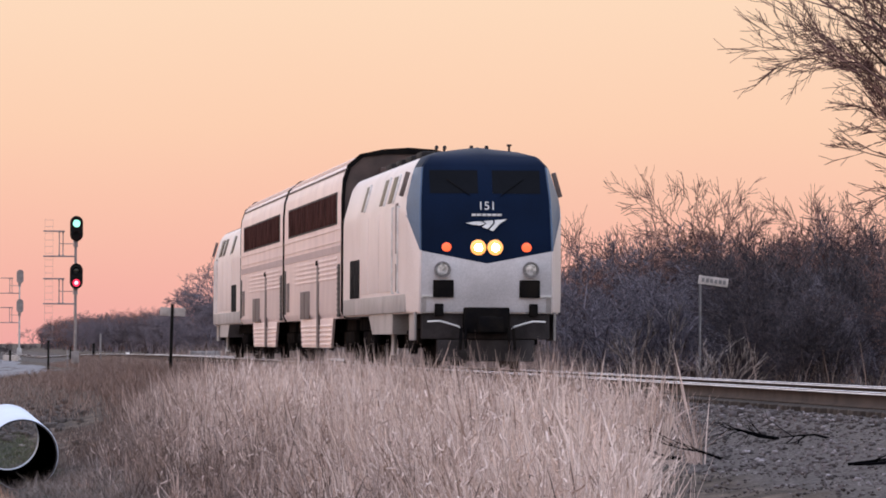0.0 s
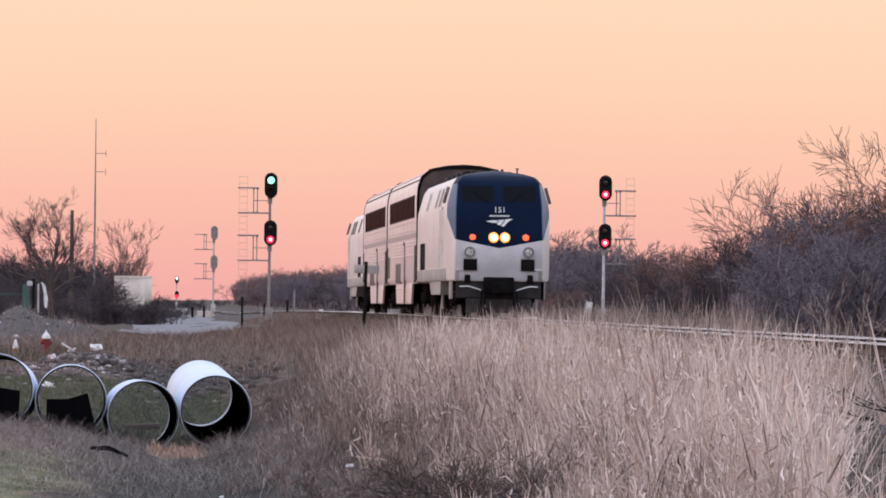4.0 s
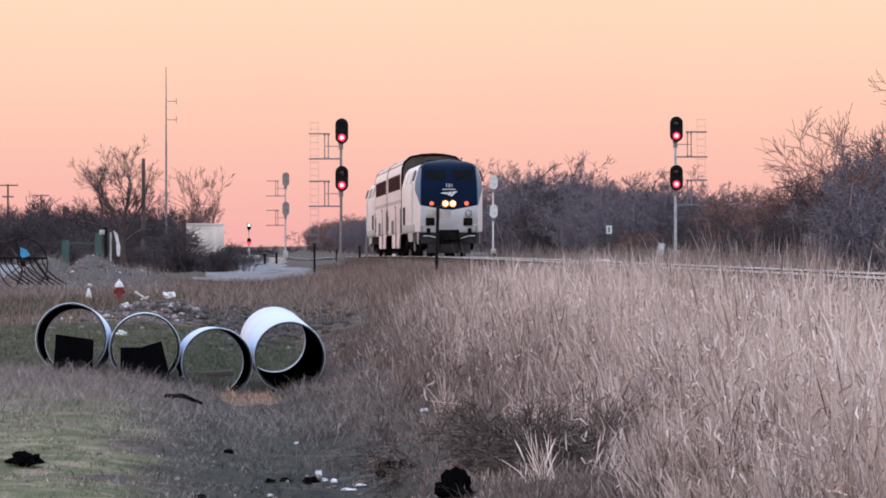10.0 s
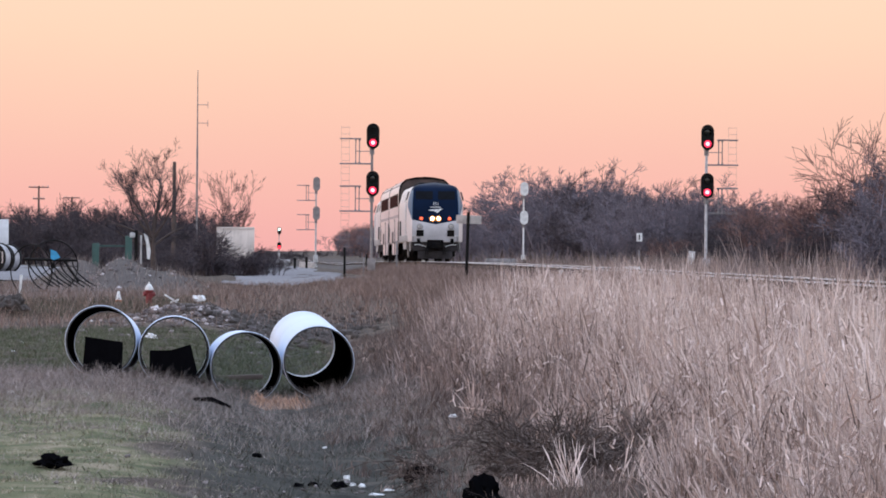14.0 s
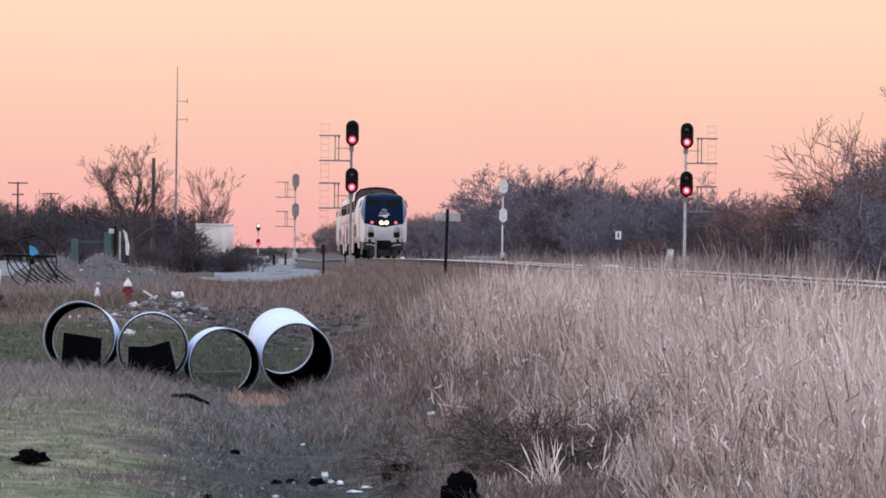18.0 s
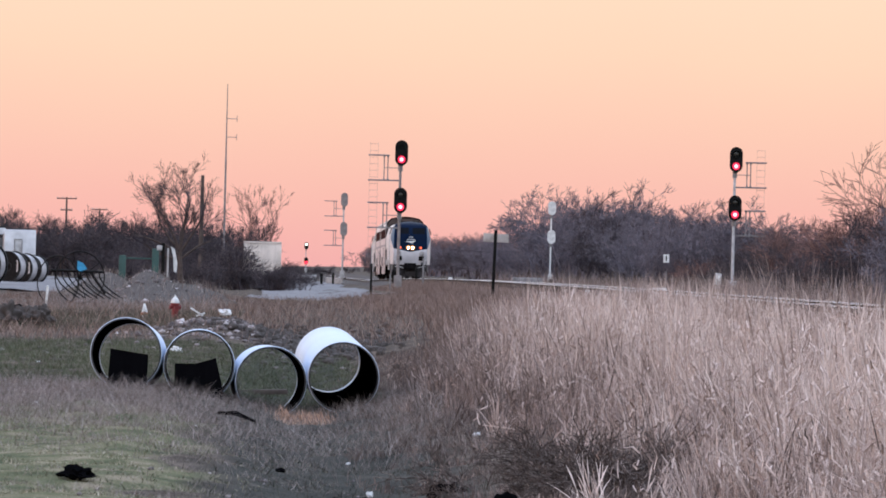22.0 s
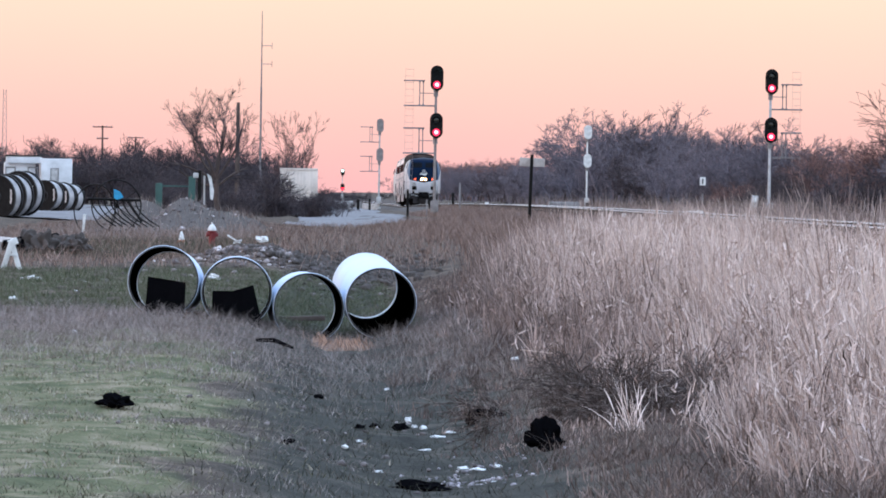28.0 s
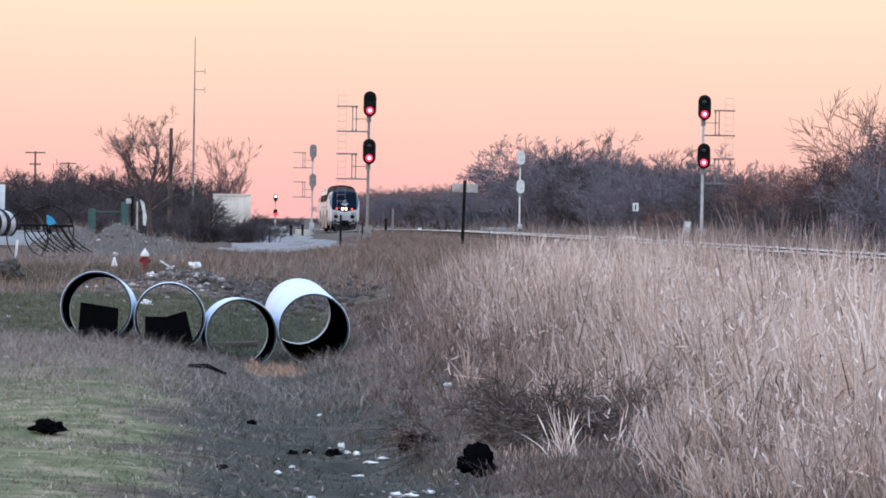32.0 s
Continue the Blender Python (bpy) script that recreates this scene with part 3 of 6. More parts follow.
def clumps(name, count, per, xr, yr, keep, h, material, seed, label, category, tone0, ypow=1.3, wide=1.0):
    """Tufts: stalks, drooping leaves and feathered heads that share the lean, height and tone of their tuft."""
    rng = np.random.default_rng(seed)
    cx = rng.uniform(*xr, count)
    cy = yr[0] + (yr[1] - yr[0]) * rng.uniform(0, 1, count) ** ypow
    ok = rng.uniform(0, 1, count) < keep(cx, cy)
    cx, cy = cx[ok], cy[ok]
    n = len(cx)
    ctone = np.clip(tone0(cx, cy) + rng.normal(0, 0.21, n), 0.02, 0.98)
    caz, clean = rng.normal(2.7, 1.7, n), rng.uniform(0.0, 0.36, n)
    ch = rng.uniform(*h, n) * (0.7 + 0.6 * np.clip(patchy(cx, cy, 1.3, seed), 0, 1)) * swell(cx, cy)
    spread = rng.uniform(0.04, 0.12, n) * wide
    k = np.repeat(np.arange(n), per)
    N = len(k)
    x, y = cx[k] + rng.normal(0, 1, N) * spread[k], cy[k] + rng.normal(0, 1, N) * spread[k]
    leaf = rng.uniform(0, 1, N) < 0.45
    plume = (~leaf) & (rng.uniform(0, 1, N) < 0.30)
    hh = ch[k] * rng.uniform(0.45, 1.05, N) * np.where(leaf, 0.75, 1.0)
    ww = np.where(leaf, rng.uniform(0.006, 0.014, N), rng.uniform(0.004, 0.008, N))
    out = np.stack([np.cos(caz[k]) * clean[k], np.sin(caz[k]) * clean[k]], 1) + rng.normal(0, 0.11, (N, 2)) * np.where(leaf, 1.9, 1.0)[:, None]
    bend = np.where(leaf, rng.uniform(0.3, 1.3, N), rng.uniform(0.0, 0.5, N))
    az = rng.uniform(0, 2 * np.pi, N)
    side = np.stack([np.cos(az), np.sin(az) * 0.5, 0 * az], 1)
    gz0 = ground_z(x, y) - 0.02
    vs = []
    for i, f in enumerate((0.0, 0.4, 0.75, 1.0)):
        wf = np.where(plume, (0.7, 0.6, 2.0, 0.3)[i], (1.0, 0.85, 0.6, 0.12)[i]) * ww
        off = out * (hh * f * (1 + bend * f))[:, None]
        mid = np.stack([x + off[:, 0], y + off[:, 1], gz0 + hh * f * (1 - 0.28 * bend * f)], 1)
        half = (wf / 2)[:, None] * side
        vs += [mid - half, mid + half]
    v = np.stack(vs, 1).reshape(-1, 3)
    o = np.arange(N) * 8
    f = np.concatenate([np.stack([o + 2 * q, o + 2 * q + 1, o + 2 * q + 3, o + 2 * q + 2], 1) for q in range(3)])
    ob = raw(name, v, f, material)
    ob.data.attributes.new("tone", "FLOAT", "POINT").data.foreach_set("value", np.repeat(ctone[k], 8).astype(np.float32))
    return tagged(ob, label, category, kind="stuff")


def pale_tone(x, y):
    return 0.25 + 0.48 * sstep(0.1, 2.2, tall_edge(x, y)) + 0.12 * sstep(1.6, 3.0, tall_edge(x, y)) + 0.13 * wob(x, y, 0.9, 8.0) - 0.23 * sstep(38, 74, y) + 0.17 - 0.25 * sstep(4.2, 5.5, x)


clumps("tall_grass", 9000, 42, (0.8, 7.4), (34, 120), tall_keep, (0.58, 1.16), M_CLUMP, 11, "dry straw-coloured tall grass in tufts on the railway bank", "grass", pale_tone)
clumps("low_tufts", 2600, 24, (0.2, 4.2), (34, 120), low_keep, (0.16, 0.36), M_CLUMP, 22, "low grey-brown withered tufts above the ditch", "grass", lambda x, y: 0.11 + 0.12 * wob(x, y, 1.1, 3.0))
clumps("orange_tufts", 70, 26, (0.16, 0.64), (78, 80), lambda x, y: 1 + 0 * x, (0.28, 0.46), M_ORANGE, 41, "pale orange tuft of dead grass at a pipe mouth", "grass", lambda x, y: 0.40 + 0 * x)
def flakes(name, count, xr, yr, keep, material, seed, label, category, tone0, ypow=1.3):
    """Curled leaf ends caught among the stalks."""
    rng = np.random.default_rng(seed)
    x = rng.uniform(*xr, count)
    y = yr[0] + (yr[1] - yr[0]) * rng.uniform(0, 1, count) ** ypow
    ok = rng.uniform(0, 1, count) < keep(x, y)
    x, y = x[ok], y[ok]
    n = len(x)
    tone = np.clip(tone0(x, y) + 0.1 + rng.normal(0, 0.2, n), 0.02, 0.98)
    z = ground_z(x, y) + swell(x, y) * rng.uniform(0.12, 0.82, n)
    d1, d2 = rng.normal(0, 1, (n, 3)), rng.normal(0, 1, (n, 3))
    d1[:, 2] = np.abs(d1[:, 2]) + 0.5
    d1 /= np.linalg.norm(d1, axis=1)[:, None]
    d2 = d1 * 0.4 + d2 / np.linalg.norm(d2, axis=1)[:, None]
    L = rng.uniform(0.03, 0.10, n)[:, None]
    p0 = np.stack([x, y, z], 1)
    p1 = p0 + d1 * L
    p2 = p1 + d2 * L
    w = np.stack([rng.normal(0, 1, n), 0.3 * rng.normal(0, 1, n), rng.normal(0, 0.6, n)], 1)
    w = w / np.linalg.norm(w, axis=1)[:, None] * rng.uniform(0.0025, 0.007, n)[:, None]
    v = np.stack([p0 - w, p0 + w, p1 - w, p1 + w, p2 - w * 0.3, p2 + w * 0.3], 1).reshape(-1, 3)
    o = np.arange(n) * 6
    f = np.concatenate([np.stack([o + q, o + q + 1, o + q + 3, o + q + 2], 1) for q in (0, 2)])
    ob = raw(name, v, f, material)
    ob.data.attributes.new("tone", "FLOAT", "POINT").data.foreach_set("value", np.repeat(tone, 6).astype(np.float32))
    return tagged(ob, label, category, kind="stuff")


flakes("curled_leaves", 50000, (0.8, 6.5), (34, 112), tall_keep, M_CLUMP, 25, "curled dry leaves tangled among the tall grass", "grass", pale_tone)
sow("far_tall_grass", 60000, (0.8, 8.2), (110, 260), lambda x, y: tall_keep(x, y) * (1 - 0.9 * np.exp(-(((x - 1.2) / 1.5) ** 2 + ((y - 152) / 30) ** 2))), (0.20, 0.48), (0.010, 0.022), 0.5, 0.6, M_RUST, 12, "rusty brown dry weeds along the railway bank", "grass", 2)
sow("edge_weeds", 60000, (-0.2, 4.2), (34, 120), low_keep, (0.06, 0.22), (0.004, 0.009), 0.8, 0.9, M_EDGE, 20, "low matted brown weeds at the edge of the tall grass", "grass", 3, 1.3)
sow("lawn_grass", 150000, (-7, 0.6), (34, 72), lambda x, y: 0.12 + 0.88 * is_lawn(x, y), (0.015, 0.045), (0.005, 0.012), 0.9, 0.8, M_LAWN, 14, "short patchy green and straw-coloured lawn", "grass", 2, 1.2)
sow("lawn_straw", 60000, (-7, 0.6), (36, 74), lambda x, y: np.clip(2.6 * patchy(x * 0.6, y, 0.7, 12.0) - 1.0 + 0.5 * sstep(48, 64, y), 0, 1) * sstep(0.4, -0.8, x - ditch_x(y)), (0.03, 0.09), (0.003, 0.007), 0.9, 0.9, M_TAN, 27, "straw-coloured patches in the lawn", "grass", 2, 1.2)
# dark grass also paints the shade on the ditch slope
sow("ditch_grass", 60000, (-2.6, 3.0), (34, 110), lambda x, y: 0.9 * is_mud_shade(x, y) * (1 - 0.85 * is_lawn(x, y)) + 0.01, (0.02, 0.10), (0.004, 0.010), 0.8, 0.8, M_DARKG, 15, "low ditch grass darkened for the slope's shade", "grass", 2, 1.3)
sow("bank_weeds", 120000, (-9, 2.2), (56, 84), lambda x, y: np.clip(1.0 - 0.5 * is_mud_shade(x, y), 0, 1) * sstep(56, 70, y + 1.5 * wob(x, y, 0.7, 2.0)) * np.clip(patchy(x, y, 1.4, 3.0) + 0.35, 0, 1), (0.05, 0.23), (0.003, 0.007), 0.9, 0.9, M_TAN, 16, "low pale weeds round the pipes", "grass", 2)
sow("back_lawn", 90000, (-9, 1.5), (84, 135), lambda x, y: np.clip(patchy(x, y, 0.9, 6.0) + 0.6, 0, 1), (0.05, 0.14), (0.006, 0.014), 0.6, 0.7, M_BACKG, 23, "dull green grass behind the pipes", "grass", 2)
sow("hydrant_grass", 14000, (-7.5, -1.0), (160, 215), lambda x, y: np.clip(patchy(x, y, 0.9, 9.0) + 0.3, 0, 1), (0.10, 0.30), (0.010, 0.022), 0.5, 0.6, M_OLIVE, 26, "dull green growth round the hydrant", "grass", 2)
sow("mound_weeds", 16000, (-10, -2), (205, 300), lambda x, y: 0.25 + 0 * x, (0.15, 0.5), (0.012, 0.025), 0.5, 0.5, M_TAN, 24, "thin dry weeds on the spoil heaps", "grass", 2)
sow("field_weeds", 60000, (-12, 4.5), (136, 300), lambda x, y: np.clip(patchy(x, y, 0.8, 7.0), 0, 1) * (1 - 0.8 * np.exp(-(((x + 1.3) / 1.8) ** 2 + ((y - 146) / 9) ** 2))) * (1 - 0.85 * sstep(-2.5, -3.5, x) * sstep(-9.5, -8.5, x) * sstep(245, 256, y)) * (1 - 0.95 * np.exp(-(((x - 1.2) / 1.5) ** 2 + ((y - 152) / 30) ** 2))), (0.12, 0.42), (0.010, 0.024), 0.5, 0.6, M_RUST, 17, "sparse brown weeds on rough ground", "grass", 2)
sow("far_side_grass", 50000, (13.6, 30), (70, 420), lambda x, y: np.where(x / y > 0.101, 0.2, 0.9), (0.4, 1.3), (0.012, 0.03), 0.4, 0.5, M_WEED, 18, "dry grass beyond the railway track", "grass", 2)

clumps("reeds", 2700, 16, (13.6, 24.0), (125, 260), lambda x, y: sstep(0.064, 0.070, x / y) * sstep(0.101, 0.092, x / y) * np.clip(1.4 * patchy(x, y, 0.5, 3.0) - 0.2, 0, 1), (1.0, 2.1), M_CLUMP, 52, "pale dry reeds on the far side of the track", "grass", lambda x, y: 0.46 + 0.12 * wob(x, y, 0.4, 2.0), 1.0, 1.6)
sow("shoulder_weeds", 34000, (6.2, 9.2), (120, 420), lambda x, y: sstep(9.2, 8.2, x) * np.clip(patchy(x, y, 0.7, 4.0) + 0.4, 0, 1), (0.10, 0.32), (0.010, 0.022), 0.5, 0.6, M_RUST, 53, "rusty low weeds on the track shoulder", "grass", 2)


# ---- plants: bare trees and thickets ----
def grow(rng, p, d, length, r, level, segs, droop, spread, kids, ratio=(0.45, 0.72), keep=0.5):
    """Adds a limb of three bent pieces and its side shoots."""
    steps = 3
    pts = [np.array(p, float)]
    d = np.array(d, float)
    for k in range(steps):
        d = d + rng.normal(0, 0.13, 3) + np.array([0, 0, droop])
        d /= np.linalg.norm(d)
        pts.append(pts[-1] + d * length / steps)
        ra, rb = r * (1 - 0.7 * k / steps), r * (1 - 0.7 * (k + 1) / steps)
        segs.append((*pts[-2], *pts[-1], ra, rb, level))
    if level <= 0:
        return
    for i in range(kids):
        f = rng.uniform(0.25, 1.0)
        q = pts[0] + (pts[-1] - pts[0]) * f
        j = min(int(f * steps), steps - 1)
        q = pts[j] + (pts[j + 1] - pts[j]) * (f * steps - j if f < 1 else 1)
        side = rng.normal(0, 1, 3)
        side -= d * side.dot(d)
        side /= np.linalg.norm(side) + 1e-9
        nd = d + side * spread * rng.uniform(0.6, 1.3)
        nd /= np.linalg.norm(nd)
        grow(rng, q, nd, length * rng.uniform(*ratio), r * keep * (1.1 - 0.4 * f), level - 1, segs, droop, spread, kids, ratio, keep)


def tree_meshes(name, seed, height, stems, level, kids, spread, base_r, lean, twig_mat, trunk_part=0.36, droop=0.05, thin=1.0, ratio=(0.45, 0.72), keep=0.5):
    rng = np.random.default_rng(seed)
    segs, first = [], 0
    for s in range(stems):
        a = rng.uniform(0, 2 * np.pi)
        d = np.array([math.cos(a) * lean, math.sin(a) * lean, 1.0])
        d /= np.linalg.norm(d)
        off = 0.0 if stems == 1 else height * 0.16
        grow(rng, (rng.normal(0, off), rng.normal(0, off), -0.15), d, height * trunk_part * rng.uniform(0.8, 1.2), base_r, level, segs, droop, spread, kids, ratio, keep)
        first = first or len(segs)
    s = np.array(segs)
    s[:, 6:8] = np.maximum(s[:, 6:8] * 1.0, 0.0045 * thin)
    top = s[:, 5].max()
    s[:, :6] *= height / top
    big = (s[:, 8] >= level - 0.5) & (np.arange(len(s)) < first)
    root = empty(name)
    v, f = tubes(s[big, :8], 7)
    t = raw("trunk", v, f, M_BARK, root, smooth=True)
    v, f = tubes(s[~big, :8], 3)
    raw("crown", v, f, twig_mat, root)
    return root


def limbed_tree(seed, trunk, r, limbs, level, kids, spread, mat, thin, ratio, keep, x, y, label, bow=0.05):
    """A tree whose main limbs (share of the trunk, lean to the right, lean away, length) fan from the trunk; leans in degrees."""
    rng = np.random.default_rng(seed)
    segs = []
    top = np.array([trunk[0], trunk[1], trunk[2]], float)
    for k in range(4):
        a, b = top * k / 4, top * (k + 1) / 4
        segs.append((a[0], a[1], a[2] - 0.2, b[0], b[1], b[2] - (0.2 if k < 3 else 0), r * (1.15 - 0.1 * k), r * (1.05 - 0.1 * k), 9))
    for share, right, away, length in limbs:
        d = np.array([math.sin(radians(right)), math.sin(radians(away)), math.cos(radians(right))])
        grow(rng, top * share, d / np.linalg.norm(d), length, r * 0.55, level, segs, bow, spread, kids, ratio, keep)
    s = np.array(segs)
    s[:, 6:8] = np.maximum(s[:, 6:8], 0.0045 * thin)
    big = s[:, 8] >= level
    root = empty("bare_tree", pose(x, y, gz(x, y)))
    v, f = tubes(s[big, :8], 7)
    raw("trunk", v, f, M_BARK, root, smooth=True)
    v, f = tubes(s[~big, :8], 3)
    raw("crown", v, f, mat, root)
    return tagged(root, label, "tree")


def make_belt():
    kinds = [tree_meshes("thicket", 100 + i, 5.0, st, 4, k, sp, 0.07, 0.35, mt, tp, 0.03, th, ra)
             for i, (st, k, mt, th, sp, tp, ra) in enumerate([(12, 4, M_TWIG, 2.0, 0.75, 0.42, (0.45, 0.72)), (11, 4, M_TWIG, 2.0, 0.75, 0.42, (0.45, 0.72)), (10, 5, M_TWIGR, 1.6, 0.75, 0.42, (0.45, 0.72)), (12, 4, M_TWIG, 2.2, 0.75, 0.42, (0.45, 0.72)),
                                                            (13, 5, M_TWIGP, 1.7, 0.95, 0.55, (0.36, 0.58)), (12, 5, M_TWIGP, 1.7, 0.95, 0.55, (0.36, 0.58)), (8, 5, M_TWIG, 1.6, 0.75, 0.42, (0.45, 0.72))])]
    used = [0] * 7
    rng = random.Random(21)

    def put(kind, x, y, h, wide=1.0):
        root = kinds[kind]
        s = h / 5.0
        m = pose(x, y, gz(x, y), 0, 0, rng.uniform(0, 360)) @ Matrix.Diagonal((s * wide, s * wide, s, 1))
        if used[kind] == 0:
            root.matrix_basis = m
            ob = root
        else:
            ob = copy_thing(root, Matrix.Identity(4))
            ob.matrix_basis = m
        used[kind] += 1
        label = {2: "bare reddish-brown shrub thicket beside the railway", 4: "leafless thicket paled for haze beside the railway", 5: "leafless thicket paled for haze beside the railway"}.get(kind, "leafless dark thicket beside the railway")
        tagged(ob, label, "thicket", "thickets along the line")

    # the belt on the far side of the track, near to distant
    for y0, y1, dy, x0, deep, h0, h1, red in ((150, 250, 7.5, 19.5, 3, 3.0, 5.0, 0.09), (250, 345, 8, 24.5, 3, 2.4, 4.0, 0.04), (345, 480, 9, 31, 3, 2.2, 4.0, 0.03),
                                             (480, 600, 11, 32, 2, 5.0, 6.8, 0.05), (600, 720, 13, 29.5, 2, 8.0, 9.8, 0.03), (720, 950, 18, 27, 2, 4.5, 6.2, 0.2), (950, 1500, 32, 24, 2, 5.5, 7.0, 0.6)):
        y = y0
        while y < y1:
            for k in range(deep):
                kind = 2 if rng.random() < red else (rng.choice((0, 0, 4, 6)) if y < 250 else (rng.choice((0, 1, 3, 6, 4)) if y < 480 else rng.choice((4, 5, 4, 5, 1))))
                xe = max(x0, 0.083 * y + 4.6) if 250 <= y < 345 else (max(x0, 0.0711 * y + 4.4) if y < 250 else x0)
                put(kind, xe + k * 3.6 + rng.uniform(-1.0, 1.5), y + rng.uniform(-3, 3), rng.uniform(h0, h1) * (1 + 0.10 * k) * (1 - 0.38 * float(sstep(630, 715, y)) * (y < 720)), 1.15)
            y += dy
    for y, xa, xb, dx, h0, h1 in ((1250, -30, 22, 4.5, 1.6, 2.6), (860, -4, 3.5, 2.5, 1.3, 2.2)):
        x = xa
        while x < xb:
            put(rng.choice((0, 1, 3)), x + rng.uniform(-1, 1), y + rng.uniform(-15, 15), rng.uniform(h0, h1), 1.8)
            x += dx
    # the wood behind the yard on the near side
    for y, xa, xb, dx, h0, h1 in ((620, -40, -3.5, 1.9, 5.0, 6.2), (650, -44, -3, 2.3, 6.0, 7.4), (470, -9, 0.8, 1.7, 2.4, 3.6), (402, -8.4, -1.6, 1.15, 1.6, 2.6), (409, -2.6, 1.0, 0.4, 1.5, 2.1), (413, -2.2, 0.9, 0.5, 1.3, 1.9), (900, -90, -6, 7, 5.5, 7.0), (520, -12, -2, 2.2, 3.0, 4.2)):
        x = xa
        while x < xb:
            put(rng.choice((0, 1, 3)), x + rng.uniform(-1, 1), y + rng.uniform(-12, 12), rng.uniform(h0, h1), 1.25)
            x += dx


make_belt()


def make_trees():
    def one(seed, h, stems, level, kids, spread, r, lean, mat, thin, x, y, rz, label, ratio=(0.62, 0.88), keep=0.5, trunk=0.34):
        t = tree_meshes("bare_tree", seed, h, stems, level, kids, spread, r, lean, mat, trunk, 0.015, thin, ratio, keep)
        t.matrix_basis = pose(x, y, gz(x, y), 0, 0, rz)
        return tagged(t, label, "tree")

    limbed_tree(318, (-0.1, 0, 2.4), 0.17, [(0.8, -74, 10, 2.7), (0.9, -54, -20, 2.9), (1.0, -36, 15, 3.0), (1.0, -18, -10, 3.2), (1.0, 2, 20, 3.3), (1.0, 20, 0, 3.1), (0.95, 40, -15, 2.7), (0.8, 62, 10, 2.2)], 4, 5, 0.62, M_TWIG, 1.35, (0.38, 0.66), 0.52, -5.4, 380, "leafless spreading tree beside the yard fence")
    limbed_tree(315, (0.0, 0, 1.8), 0.08, [(0.6, -44, 10, 2.4), (0.8, -26, -15, 3.0), (0.9, -12, 10, 3.5), (1.0, 2, -10, 3.6), (0.9, 16, 15, 3.3), (0.8, 28, 0, 2.7), (0.6, 40, -10, 2.2)], 4, 4, 0.42, M_TWIGR, 1.3, (0.40, 0.62), 0.5, -1.0, 445, "slender leafless tree behind the storage container", 0.06)
    limbed_tree(320, (-0.4, 0, 4.2), 0.15, [(0.7, -64, 5, 4.4), (0.8, -56, -8, 5.0), (0.9, -49, 8, 5.4), (0.95, -42, -6, 5.6), (1.0, -34, 6, 5.8), (1.0, -26, -10, 6.0), (1.0, -14, 8, 6.0), (0.9, 25, 10, 5.0)], 4, 5, 0.42, M_TWIGR, 1.5, (0.36, 0.62), 0.55, 22.9, 130, "tall leafless tree with reddish fine branches", 0.02)
    d = one(303, 6.8, 3, 5, 4, 0.6, 0.13, 0.4, M_TWIGR, 1.7, 23.9, 192, 0, "leafless reddish tree rising above the thicket", (0.5, 0.75))
    e = copy_thing(d, Matrix.Identity(4))
    e.matrix_basis = pose(24.8, 176, gz(24.8, 176), 0, 0, 60) @ Matrix.Scale(0.85, 4)
    tagged(e, "leafless reddish tree rising above the thicket", "tree")
    a = one(331, 7.6, 3, 5, 3, 0.6, 0.12, 0.32, M_TWIGR, 2.4, 29.2, 285, 0, "airy leafless tree rising above the thicket", (0.55, 0.82))
    for x, y, rz, k, label in ((31.2, 298, 130, 1.08, "airy leafless tree rising above the thicket"), (36.0, 440, 75, 0.72, "small leafless tree behind the signal"), (38.5, 520, 15, 0.88, "airy leafless tree rising above the thicket")):
        e = copy_thing(a, Matrix.Identity(4))
        e.matrix_basis = pose(x, y, gz(x, y), 0, 0, rz) @ Matrix.Scale(k, 4)
        tagged(e, label, "tree")
    shrub = tree_meshes("dry_shrub", 340, 2.5, 9, 3, 3, 0.35, 0.022, 0.55, M_TAN, 0.5, 0.02, 1.8)
    shrub.matrix_basis = pose(15.6, 138, gz(15.6, 138))
    tagged(shrub, "tan leafless shrub of fanned stems beyond the track", "shrub")
    bush = tree_meshes("weed_bush", 350, 0.62, 18, 3, 6, 0.8, 0.006, 0.75, M_EDGE, 0.5, 0.0, 0.50)
    bush.matrix_basis = pose(2.40, 48, gz(2.40, 48), 0, 0, 30) @ Matrix.Diagonal((1.5, 1.5, 1.1, 1))
    tagged(bush, "round brown fine-twigged dead weed in the grass", "weed bush")
    one(304, 3.4, 4, 4, 4, 0.8, 0.06, 0.6, M_TWIG, 2.2, -2.2, 405, 0, "bare scrub growing in front of the storage container")


make_trees()


# ---- signals ----
def capsule(w, h, n=10):
    r, k = w / 2, h / 2 - w / 2
    top = [(r * math.cos(math.pi * i / n), k + r * math.sin(math.pi * i / n)) for i in range(n + 1)]
    return top + [(-a, -b) for a, b in top]


